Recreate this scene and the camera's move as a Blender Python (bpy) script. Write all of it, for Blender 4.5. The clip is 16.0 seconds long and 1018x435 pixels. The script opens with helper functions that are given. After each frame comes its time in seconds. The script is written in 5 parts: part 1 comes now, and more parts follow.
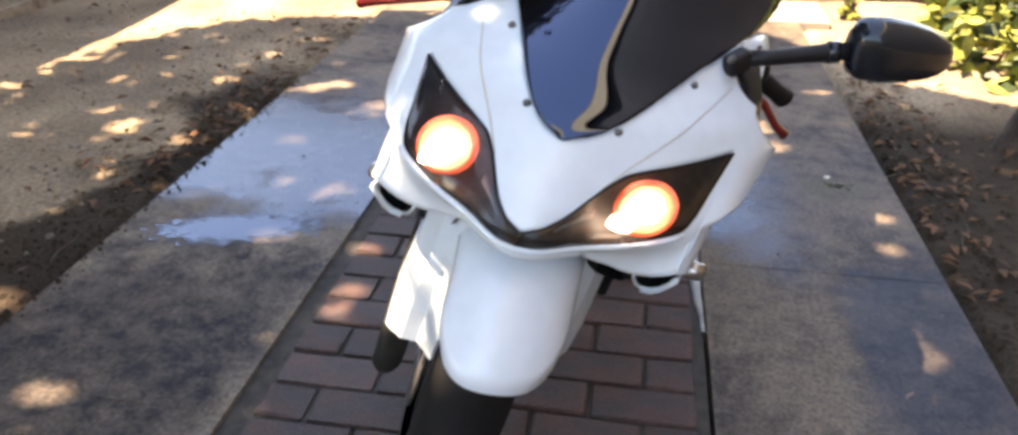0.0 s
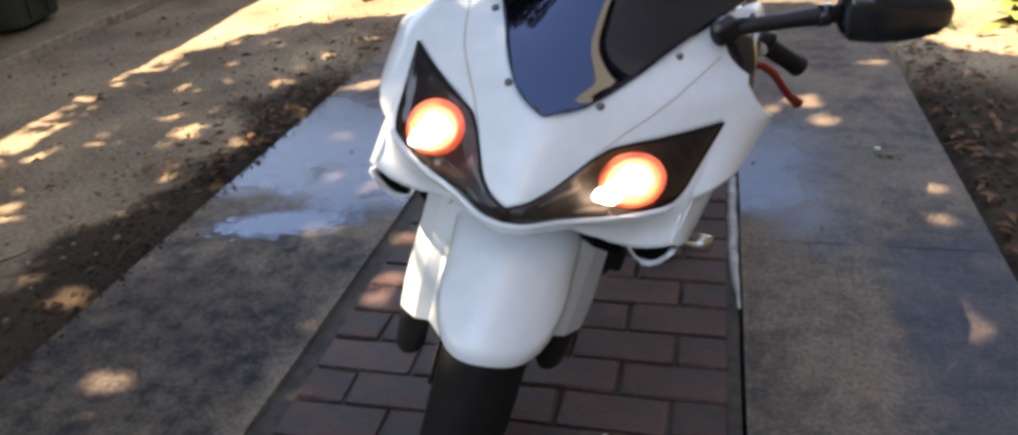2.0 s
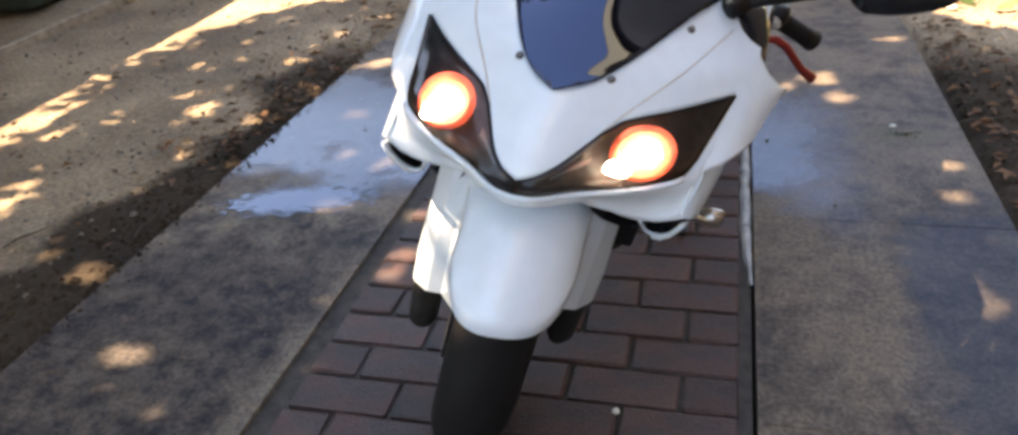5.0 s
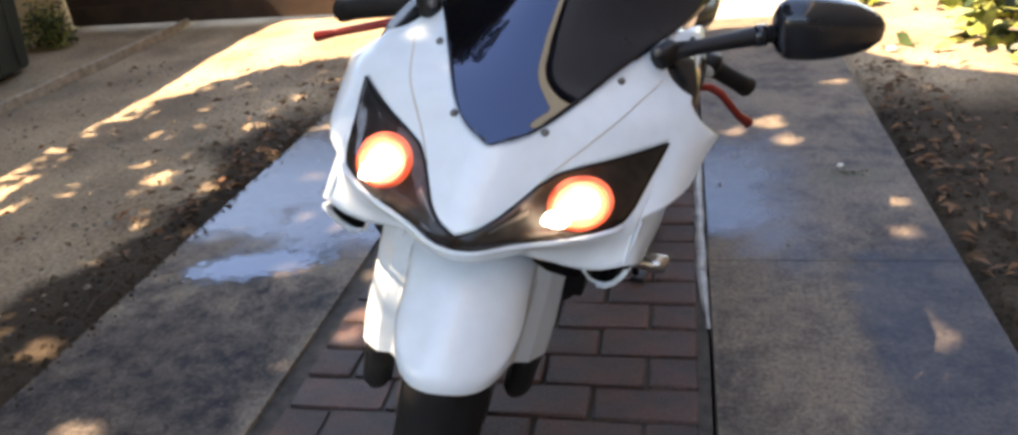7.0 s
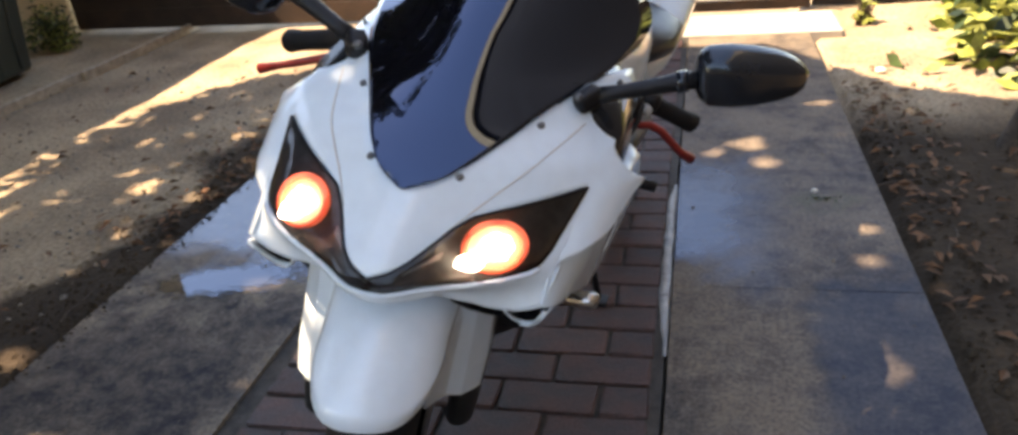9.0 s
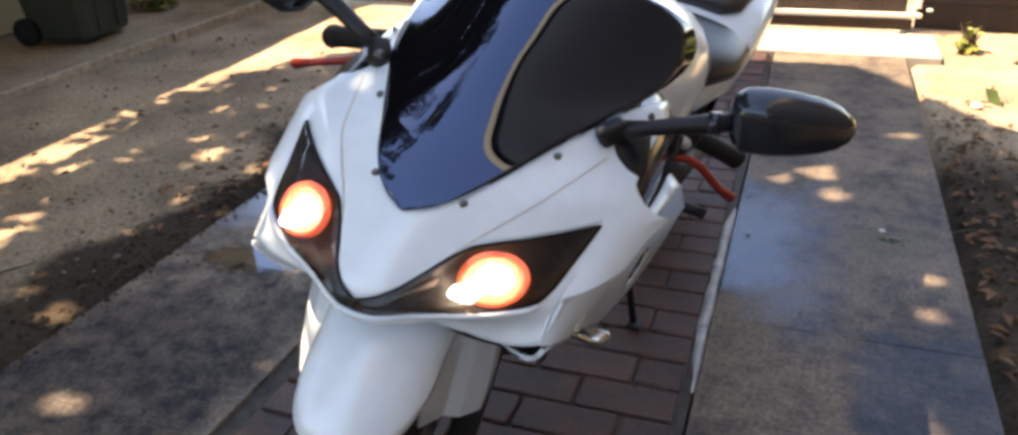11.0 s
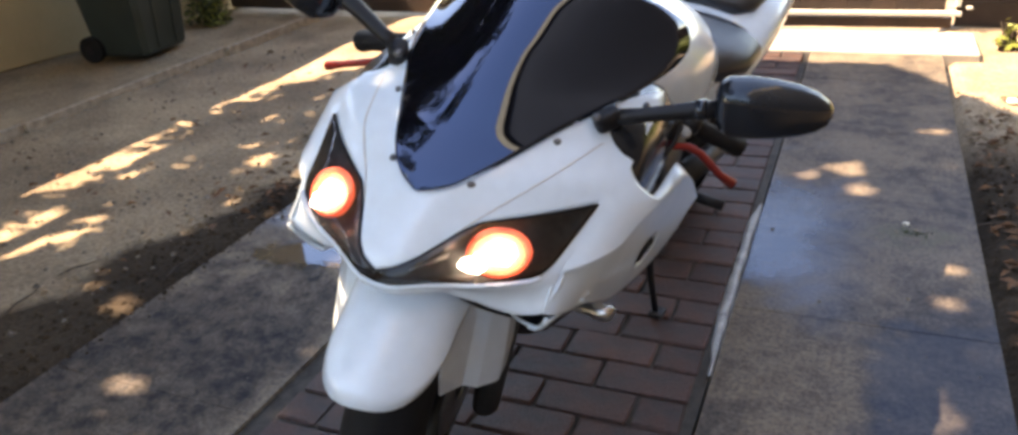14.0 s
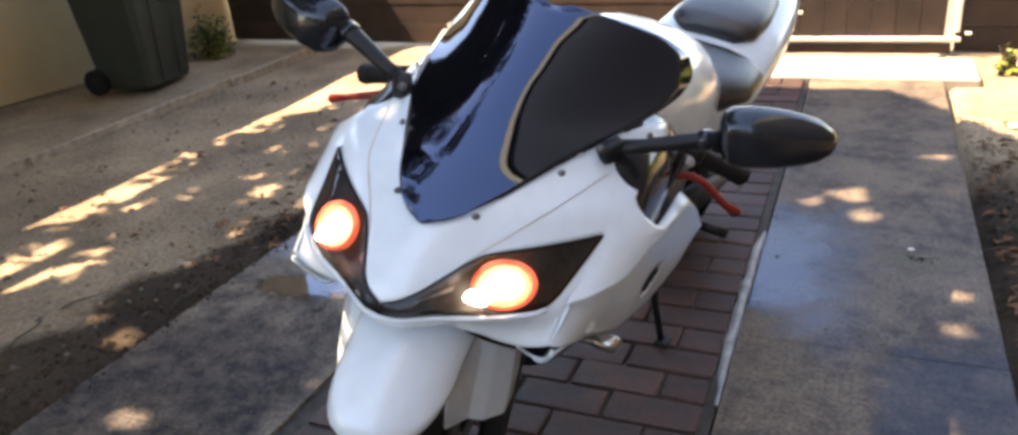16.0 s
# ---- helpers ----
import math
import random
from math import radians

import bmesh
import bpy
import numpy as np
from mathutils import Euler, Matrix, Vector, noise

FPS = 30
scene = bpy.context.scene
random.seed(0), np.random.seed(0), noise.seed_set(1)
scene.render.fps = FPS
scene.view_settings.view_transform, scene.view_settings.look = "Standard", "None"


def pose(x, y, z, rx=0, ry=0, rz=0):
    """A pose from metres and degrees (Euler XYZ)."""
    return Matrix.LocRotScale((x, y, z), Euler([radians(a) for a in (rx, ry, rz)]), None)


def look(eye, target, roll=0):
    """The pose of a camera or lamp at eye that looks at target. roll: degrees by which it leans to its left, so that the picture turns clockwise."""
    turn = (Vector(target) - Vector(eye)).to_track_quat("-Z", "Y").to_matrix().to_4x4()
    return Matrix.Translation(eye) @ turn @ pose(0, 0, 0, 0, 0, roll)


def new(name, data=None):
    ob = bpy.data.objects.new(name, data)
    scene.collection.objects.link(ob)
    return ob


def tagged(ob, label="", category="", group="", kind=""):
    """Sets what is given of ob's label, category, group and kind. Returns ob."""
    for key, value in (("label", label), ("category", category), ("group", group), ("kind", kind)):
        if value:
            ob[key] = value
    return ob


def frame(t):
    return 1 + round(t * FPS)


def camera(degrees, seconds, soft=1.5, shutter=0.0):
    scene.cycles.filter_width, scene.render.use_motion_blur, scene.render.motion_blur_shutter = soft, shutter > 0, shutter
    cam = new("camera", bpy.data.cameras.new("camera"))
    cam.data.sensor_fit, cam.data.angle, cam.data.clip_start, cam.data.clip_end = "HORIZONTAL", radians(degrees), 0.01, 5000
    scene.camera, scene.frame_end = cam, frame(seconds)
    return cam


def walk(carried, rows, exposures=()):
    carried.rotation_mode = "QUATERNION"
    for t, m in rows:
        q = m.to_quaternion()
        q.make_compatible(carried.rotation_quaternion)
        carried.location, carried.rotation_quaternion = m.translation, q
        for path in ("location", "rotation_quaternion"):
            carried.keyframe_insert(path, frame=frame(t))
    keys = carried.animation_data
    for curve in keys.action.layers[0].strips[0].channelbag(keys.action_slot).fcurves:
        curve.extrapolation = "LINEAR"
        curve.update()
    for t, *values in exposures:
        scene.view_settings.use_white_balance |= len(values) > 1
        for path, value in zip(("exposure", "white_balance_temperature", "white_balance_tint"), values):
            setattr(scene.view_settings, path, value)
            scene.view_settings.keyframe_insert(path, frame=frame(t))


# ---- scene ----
cam = camera(63.9, 16.0, soft=3.0)
PATH = [
    (0, (-0.208, 0.35, 1.091), (-0.484, 2.091, 0.145), 0.5),
    (0.5, (-0.141, 0.339, 1.091), (-0.527, 2.058, 0.143), -2.5),
    (1, (-0.116, 0.331, 1.088), (-0.585, 2.035, 0.151), -3.7),
    (1.5, (-0.105, 0.336, 1.087), (-0.575, 2.027, 0.127), -4.4),
    (2, (-0.098, 0.337, 1.085), (-0.558, 2.033, 0.128), -4.7),
    (2.5, (-0.086, 0.338, 1.082), (-0.552, 2.019, 0.104), -5.7),
    (3, (-0.082, 0.34, 1.08), (-0.556, 2.017, 0.099), -5.9),
    (5.5, (-0.094, 0.326, 1.08), (-0.585, 1.984, 0.076), -5.2),
    (6, (-0.08, 0.327, 1.073), (-0.56, 1.986, 0.063), -6.1),
    (6.5, (-0.074, 0.331, 1.078), (-0.535, 2.03, 0.13), -6.0),
    (7, (-0.054, 0.33, 1.08), (-0.48, 2.072, 0.194), -6.6),
    (7.5, (-0.031, 0.284, 1.116), (-0.413, 2.04, 0.238), -5.8),
    (8, (0.003, 0.302, 1.112), (-0.388, 2.065, 0.252), -6.4),
    (8.5, (0.041, 0.353, 1.104), (-0.415, 2.101, 0.244), -5.7),
    (9, (0.067, 0.364, 1.119), (-0.389, 2.103, 0.242), -5.9),
    (9.5, (0.065, 0.431, 1.112), (-0.402, 2.155, 0.211), -5.2),
    (10, (0.077, 0.51, 1.121), (-0.464, 2.206, 0.209), -3.3),
    (12.5, (0.212, 0.346, 1.153), (-0.507, 2.011, 0.311), -3.3),
    (13, (0.218, 0.349, 1.152), (-0.528, 2.008, 0.319), -3.3),
    (13.5, (0.228, 0.356, 1.152), (-0.53, 1.999, 0.3), -4.1),
    (14, (0.231, 0.367, 1.15), (-0.519, 2.007, 0.285), -4.7),
    (14.5, (0.225, 0.372, 1.15), (-0.524, 2.009, 0.279), -5.0),
    (15, (0.224, 0.374, 1.15), (-0.524, 2.014, 0.285), -5.0),
    (15.5, (0.224, 0.375, 1.15), (-0.529, 2.019, 0.297), -5.0),
    (16, (0.227, 0.37, 1.155), (-0.535, 2.035, 0.351), -5.2),
]
walk(cam, [(t, look(eye, target, roll)) for t, eye, target, roll in PATH], exposures=((0.0, 2.94, 10400, 21), (0.5, 2.36, 10400, 21), (2.0, 2.46, 10300, 20), (3.0, 2.54, 10300, 20), (6.5, 2.86, 10400, 20), (8.0, 2.46, 10000, 19), (16.0, 2.74, 10000, 20)))

# ---- world, sun, exposure ----
SUN_EL, SUN_AZ = 57.0, 8.0          # elevation; degrees the sun stands behind the side direction (-x)
TO_SUN = Vector((-math.cos(radians(SUN_EL)) * math.cos(radians(SUN_AZ)), -math.cos(radians(SUN_EL)) * math.sin(radians(SUN_AZ)), math.sin(radians(SUN_EL))))
world = bpy.data.worlds.new("sky")
scene.world = world
world.use_nodes = True
wn = world.node_tree
sky = wn.nodes.new("ShaderNodeTexSky")
sky.sky_type = "NISHITA"
sky.sun_disc = False
sky.dust_density, sky.ozone_density = 0.2, 2.0
sky.sun_elevation = radians(SUN_EL)
sky.sun_rotation = math.atan2(TO_SUN.x, TO_SUN.y)
vivid = wn.nodes.new("ShaderNodeHueSaturation")
vivid.inputs["Saturation"].default_value = 1.05
wn.links.new(sky.outputs[0], vivid.inputs["Color"])
wn.links.new(vivid.outputs[0], wn.nodes["Background"].inputs[0])
wn.nodes["Background"].inputs[1].default_value = 0.15
sun_data = bpy.data.lights.new("sun", "SUN")
sun_data.energy, sun_data.angle, sun_data.color = 3.7, radians(0.53), (1.0, 0.95, 0.88)
sun = new("sun", sun_data)
sun.matrix_world = look(TO_SUN * 30, (0, 0, 0))

# ---- materials ----
def material(name, base, rough=0.5, metal=0.0, vary=0.15, scale=8.0, fine=120.0, bump=0.1, spec=0.5, coat=0.0, tint=None, rough_vary=0.1, random_vary=0.0, dist=0.004):
    """A node material: two scales of noise over the base colour, roughness and relief."""
    m = bpy.data.materials.new(name)
    m.use_nodes = True
    nt = m.node_tree
    n, l = nt.nodes, nt.links
    b = n["Principled BSDF"]
    b.inputs["Metallic"].default_value = metal
    b.inputs["Specular IOR Level"].default_value = spec
    b.inputs["Coat Weight"].default_value = coat
    b.inputs["Coat Roughness"].default_value = 0.05
    co = n.new("ShaderNodeTexCoord")
    big, small = n.new("ShaderNodeTexNoise"), n.new("ShaderNodeTexNoise")
    big.inputs["Scale"].default_value, big.inputs["Detail"].default_value = scale, 6
    small.inputs["Scale"].default_value, small.inputs["Detail"].default_value = fine, 4
    for t in (big, small):
        l.new(co.outputs["Object"], t.inputs["Vector"])
    ramp = n.new("ShaderNodeValToRGB")
    c2 = tint or tuple(c * (1 - 2.2 * vary) for c in base)
    ramp.color_ramp.elements[0].position, ramp.color_ramp.elements[1].position = 0.32, 0.68
    ramp.color_ramp.elements[0].color = (*[max(0, c) for c in c2], 1)
    ramp.color_ramp.elements[1].color = (*base, 1)
    l.new(big.outputs[0], ramp.inputs[0])
    mul = n.new("ShaderNodeMix")
    mul.data_type, mul.blend_type = "RGBA", "MULTIPLY"
    mul.inputs[0].default_value = 1.0
    r2 = n.new("ShaderNodeMapRange")
    r2.inputs[1].default_value, r2.inputs[2].default_value = 0.25, 0.75
    r2.inputs[3].default_value, r2.inputs[4].default_value = 1 - vary * 1.5, 1 + vary * 0.8
    l.new(small.outputs[0], r2.inputs[0])
    l.new(ramp.outputs[0], mul.inputs[6])
    l.new(r2.outputs[0], mul.inputs[7])
    out = mul.outputs[2]
    if random_vary:
        oi = n.new("ShaderNodeObjectInfo")
        hs = n.new("ShaderNodeHueSaturation")
        r3 = n.new("ShaderNodeMapRange")
        r3.inputs[3].default_value, r3.inputs[4].default_value = 1 - random_vary, 1 + random_vary
        l.new(oi.outputs["Random"], r3.inputs[0])
        l.new(r3.outputs[0], hs.inputs["Value"])
        l.new(out, hs.inputs["Color"])
        out = hs.outputs[0]
    l.new(out, b.inputs["Base Color"])
    rr = n.new("ShaderNodeMapRange")
    rr.inputs[3].default_value, rr.inputs[4].default_value = max(0.02, rough - rough_vary), min(1, rough + rough_vary)
    l.new(big.outputs[0], rr.inputs[0])
    l.new(rr.outputs[0], b.inputs["Roughness"])
    if bump:
        bp = n.new("ShaderNodeBump")
        bp.inputs["Strength"].default_value, bp.inputs["Distance"].default_value = bump, dist
        add = n.new("ShaderNodeMath")
        l.new(big.outputs[0], add.inputs[0])
        l.new(small.outputs[0], add.inputs[1])
        l.new(add.outputs[0], bp.inputs["Height"])
        l.new(bp.outputs[0], b.inputs["Normal"])
    return m


def glowing(name, colour, strength, uneven=0.0, scale=60.0):
    """A lit surface; uneven: how far its glow varies over the glass."""
    m = bpy.data.materials.new(name)
    m.use_nodes = True
    n, l = m.node_tree.nodes, m.node_tree.links
    b = n["Principled BSDF"]
    b.inputs["Base Color"].default_value = (*colour, 1)
    b.inputs["Emission Color"].default_value = (*colour, 1)
    b.inputs["Emission Strength"].default_value = strength
    if uneven:
        co, nz, mr = n.new("ShaderNodeTexCoord"), n.new("ShaderNodeTexNoise"), n.new("ShaderNodeMapRange")
        nz.inputs["Scale"].default_value = scale
        l.new(co.outputs["Object"], nz.inputs["Vector"])
        mr.inputs[1].default_value, mr.inputs[2].default_value = 0.35, 0.65
        mr.inputs[3].default_value, mr.inputs[4].default_value = strength * (1 - uneven), strength
        l.new(nz.outputs[0], mr.inputs[0])
        l.new(mr.outputs[0], b.inputs["Emission Strength"])
    return m


def wet_concrete(name):
    """Old brown-grey concrete: blotches, pits, a dark tide mark and a hosed, glossy stretch."""
    m = bpy.data.materials.new(name)
    m.use_nodes = True
    nt = m.node_tree
    n, l = nt.nodes, nt.links
    b = n["Principled BSDF"]
    pos = n.new("ShaderNodeNewGeometry").outputs["Position"]
    sep = n.new("ShaderNodeSeparateXYZ")
    l.new(pos, sep.inputs[0])

    def noise_of(scale, detail=6.0, rough=0.6, distort=0.0):
        t = n.new("ShaderNodeTexNoise")
        t.inputs["Scale"].default_value, t.inputs["Detail"].default_value = scale, detail
        t.inputs["Roughness"].default_value, t.inputs["Distortion"].default_value = rough, distort
        l.new(pos, t.inputs["Vector"])
        return t.outputs[0]

    def ramp_of(src, lo, hi, a=0.0, z=1.0, smooth=True):
        r = n.new("ShaderNodeMapRange")
        if smooth:
            r.interpolation_type = "SMOOTHSTEP"
        r.inputs[1].default_value, r.inputs[2].default_value = lo, hi
        r.inputs[3].default_value, r.inputs[4].default_value = a, z
        l.new(src, r.inputs[0])
        return r.outputs[0]

    def calc(op, a, c):
        k = n.new("ShaderNodeMath")
        k.operation = op
        for i, v in enumerate((a, c)):
            if isinstance(v, (int, float)):
                k.inputs[i].default_value = v
            else:
                l.new(v, k.inputs[i])
        return k.outputs[0]

    def blend(fac, a, c, mode="MIX"):
        k = n.new("ShaderNodeMix")
        k.data_type, k.blend_type = "RGBA", mode
        if isinstance(fac, (int, float)):
            k.inputs[0].default_value = fac
        else:
            l.new(fac, k.inputs[0])
        for i, v in ((6, a), (7, c)):
            if isinstance(v, tuple):
                k.inputs[i].default_value = (*v, 1)
            else:
                l.new(v, k.inputs[i])
        return k.outputs[2]

    blot, mid, grain, pit = noise_of(3.4, 8, 0.68, 0.4), noise_of(17, 7, 0.7), noise_of(95, 5, 0.75), noise_of(210, 3, 0.6)
    col = blend(ramp_of(blot, 0.36, 0.62), (0.078, 0.062, 0.046), (0.225, 0.172, 0.116))
    col = blend(ramp_of(mid, 0.38, 0.66, 0.0, 0.55), col, (0.27, 0.212, 0.15))
    col = blend(ramp_of(mid, 0.30, 0.44, 0.6, 0.0), col, (0.055, 0.050, 0.045))
    col = blend(1.0, col, ramp_of(grain, 0.3, 0.7, 0.55, 1.4), "MULTIPLY")
    col = blend(ramp_of(pit, 0.66, 0.74, 0.0, 0.7), col, (0.42, 0.38, 0.32))
    col = blend(ramp_of(pit, 0.25, 0.33, 0.8, 0.0), col, (0.025, 0.023, 0.02))
    # a broad dark stain on the far strip
    stain = calc("MULTIPLY", ramp_of(sep.outputs[0], -1.02, -0.93, 1.0, 0.0), ramp_of(calc("ADD", sep.outputs[1], calc("MULTIPLY", calc("SUBTRACT", blot, 0.5), 1.4)), 1.95, 2.2, 1.0, 0.0))
    col = blend(calc("MULTIPLY", stain, ramp_of(mid, 0.30, 0.62, 1.0, 0.6)), col, blend(1.0, col, (0.24, 0.23, 0.215), "MULTIPLY"))
    # the strip beside the bricks is multiplied a little darker
    col = blend(ramp_of(sep.outputs[0], -0.02, 0.02), col, blend(1.0, col, (0.80, 0.785, 0.77), "MULTIPLY"))
    # green tinge where moss has settled on the outer slab
    gx = calc("SUBTRACT", sep.outputs[0], 0.42)
    gy = calc("SUBTRACT", sep.outputs[1], 2.71)
    dist2 = calc("ADD", calc("MULTIPLY", gx, gx), calc("MULTIPLY", calc("MULTIPLY", gy, gy), 2.5))
    moss = calc("MULTIPLY", ramp_of(dist2, 0.0, 0.03, 0.55, 0.0), ramp_of(mid, 0.42, 0.58))
    col = blend(moss, col, (0.075, 0.082, 0.035))
    # wetness
    ragged = calc("MULTIPLY", calc("SUBTRACT", noise_of(2.6, 7, 0.6, 0.8), 0.5), 1.1)
    fine_rag = calc("MULTIPLY", calc("SUBTRACT", noise_of(9, 6, 0.6), 0.5), 0.5)
    edge = calc("ADD", calc("ADD", sep.outputs[1], ragged), fine_rag)
    wet = calc("MULTIPLY", ramp_of(edge, 2.05, 2.5), ramp_of(edge, 2.95, 3.35, 1.0, 0.0))
    damp_x = calc("ADD", sep.outputs[0], calc("MULTIPLY", fine_rag, 0.5))
    patch = calc("MULTIPLY", ramp_of(damp_x, 0.27, 0.36), ramp_of(edge, 2.15, 2.35, 1.0, 0.0))
    inner = ramp_of(damp_x, 0.08, 0.36, 1.0, 0.12)
    wet = calc("MULTIPLY", wet, inner)
    wet_all = calc("MAXIMUM", wet, calc("MULTIPLY", patch, 0.8))
    col = blend(wet_all, col, blend(1.0, col, (0.27, 0.285, 0.31), "MULTIPLY"))
    l.new(col, b.inputs["Base Color"])
    gloss = calc("MAXIMUM", wet, calc("MULTIPLY", patch, 0.3))
    l.new(ramp_of(gloss, 0.0, 1.0, 0.72, 0.17, False), b.inputs["Roughness"])
    l.new(ramp_of(gloss, 0.0, 1.0, 0.35, 0.78, False), b.inputs["Specular IOR Level"])
    bp = n.new("ShaderNodeBump")
    # blue tint paints the sky's colour into the wet reflection
    b.inputs["Specular Tint"].default_value = (0.30, 0.54, 1.0, 1)
    bp.inputs["Distance"].default_value = 0.004
    l.new(ramp_of(wet_all, 0.0, 1.0, 0.55, 0.14, False), bp.inputs["Strength"])
    l.new(calc("ADD", grain, calc("MULTIPLY", mid, 1.5)), bp.inputs["Height"])
    l.new(bp.outputs[0], b.inputs["Normal"])
    return m


CONCRETE = wet_concrete("damp_concrete")
APRON = material("dry_concrete", (0.44, 0.40, 0.34), 0.85, vary=0.12, scale=5, bump=0.3)
BRICK = material("red_brown_paver", (0.118, 0.058, 0.046), 0.58, spec=0.4, vary=0.3, scale=14, fine=180, bump=0.9, tint=(0.050, 0.037, 0.035), random_vary=0.35, rough_vary=0.15)
MORTAR = material("dark_sandy_joint", (0.085, 0.072, 0.060), 0.9, vary=0.25, scale=30, fine=300, bump=0.6)
# pale base includes the sheen that wet mortar would reflect
MORTAR_EDGE = material("pale_mortar_edge", (0.44, 0.43, 0.41), 0.30, vary=0.2, scale=20, fine=200, bump=0.4)
DIRT = material("sandy_dirt", (0.43, 0.325, 0.215), 0.95, vary=0.3, scale=2.2, fine=60, bump=0.8, tint=(0.21, 0.155, 0.105), spec=0.2, dist=0.012)
def damp_shaded_soil(m):
    """Darker, damp soil in ragged bands beside the strips, with shade painted in."""
    nt = m.node_tree
    n, l = nt.nodes, nt.links
    b = n["Principled BSDF"]
    geo, sep, nz = n.new("ShaderNodeNewGeometry"), n.new("ShaderNodeSeparateXYZ"), n.new("ShaderNodeTexNoise")
    nz.inputs["Scale"].default_value, nz.inputs["Detail"].default_value = 3.0, 7
    l.new(geo.outputs["Position"], sep.inputs[0])
    l.new(geo.outputs["Position"], nz.inputs["Vector"])
    off = n.new("ShaderNodeMath")
    off.operation = "MULTIPLY_ADD"
    off.inputs[1].default_value, off.inputs[2].default_value = 0.9, -0.45
    l.new(nz.outputs[0], off.inputs[0])
    add = n.new("ShaderNodeMath")
    l.new(sep.outputs[0], add.inputs[0])
    l.new(off.outputs[0], add.inputs[1])
    near, wide = n.new("ShaderNodeMapRange"), n.new("ShaderNodeMath")
    near.inputs[1].default_value, near.inputs[2].default_value = 1.2, 2.2
    near.inputs[3].default_value, near.inputs[4].default_value = 0.4, 0.0
    l.new(sep.outputs[1], near.inputs[0])
    l.new(add.outputs[0], wide.inputs[0])
    l.new(near.outputs[0], wide.inputs[1])
    add = wide
    left, right = n.new("ShaderNodeMapRange"), n.new("ShaderNodeMapRange")
    left.inputs[1].default_value, left.inputs[2].default_value = -1.95, -1.80
    right.inputs[1].default_value, right.inputs[2].default_value = 0.55, 0.7
    far = n.new("ShaderNodeMapRange")
    far.inputs[1].default_value, far.inputs[2].default_value = 3.3, 3.7
    far.inputs[3].default_value, far.inputs[4].default_value = 1.0, 0.0
    l.new(add.outputs[0], left.inputs[0])
    l.new(sep.outputs[1], far.inputs[0])
    mx = n.new("ShaderNodeMath")
    mx.operation = "MULTIPLY"
    l.new(left.outputs[0], mx.inputs[0])
    l.new(far.outputs[0], mx.inputs[1])
    mix = n.new("ShaderNodeMix")
    mix.data_type, mix.blend_type = "RGBA", "MULTIPLY"
    # dark enough to hold both the damp and the shade over it
    mix.inputs[7].default_value = (0.155, 0.145, 0.138, 1)
    old = b.inputs["Base Color"].links[0].from_socket
    l.new(mx.outputs[0], mix.inputs[0])
    l.new(old, mix.inputs[6])
    l.new(mix.outputs[2], b.inputs["Base Color"])
    n.remove(right)


damp_shaded_soil(DIRT)
PLASTER = material("beige_plaster", (0.62, 0.47, 0.27), 0.9, vary=0.08, scale=3, fine=150, bump=0.35)
FENCE = material("dark_brown_boards", (0.050, 0.029, 0.020), 0.75, vary=0.25, scale=6, fine=90, bump=0.4, random_vary=0.25)
CLADDING = material("near_black_cladding", (0.016, 0.012, 0.010), 0.8, vary=0.3, scale=2, fine=40, bump=0.3)
WHITE_METAL = material("white_painted_tube", (0.80, 0.76, 0.66), 0.45, vary=0.05, scale=10, bump=0.05)
EDGING = material("weathered_edging_board", (0.46, 0.38, 0.29), 0.9, vary=0.2, scale=20, bump=0.4)
BIN = material("dark_green_plastic", (0.030, 0.042, 0.034), 0.5, vary=0.15, scale=6, fine=200, bump=0.1)
RUBBER = material("black_rubber", (0.011, 0.011, 0.012), 0.75, spec=0.3, vary=0.2, scale=20, fine=250, bump=0.25)
WHITE = material("white_fairing_paint", (0.735, 0.84, 0.90), 0.22, vary=0.03, scale=4, fine=40, bump=0.0, coat=0.6, rough_vary=0.04)
BLACK = material("black_plastic", (0.012, 0.012, 0.014), 0.45, spec=0.3, vary=0.15, scale=30, fine=300, bump=0.12)
WATER = material("still_water", (0.03, 0.03, 0.03), 0.03, vary=0.1, scale=5, bump=0.0, spec=1.0, rough_vary=0.01)
# sky blue is painted into the water's reflection by this tint
WATER.node_tree.nodes["Principled BSDF"].inputs["Specular Tint"].default_value = (0.36, 0.58, 1.0, 1)
wet = WATER.node_tree
co_, nz_, gr_, mr_, ad_ = [wet.nodes.new("ShaderNode" + k) for k in ("TexCoord", "TexNoise", "TexGradient", "MapRange", "Math")]
nz_.inputs["Scale"].default_value, nz_.inputs["Detail"].default_value = 9.0, 5.0
gr_.gradient_type = "SPHERICAL"
ad_.operation = "MULTIPLY_ADD"
ad_.inputs[1].default_value = 1.3
wet.links.new(co_.outputs["Object"], gr_.inputs["Vector"])
wet.links.new(co_.outputs["Object"], nz_.inputs["Vector"])
wet.links.new(nz_.outputs[0], ad_.inputs[0])
wet.links.new(gr_.outputs["Fac"], ad_.inputs[2])
mr_.inputs[1].default_value, mr_.inputs[2].default_value = 0.98, 1.22
wet.links.new(ad_.outputs[0], mr_.inputs[0])
wet.links.new(mr_.outputs[0], wet.nodes["Principled BSDF"].inputs["Alpha"])
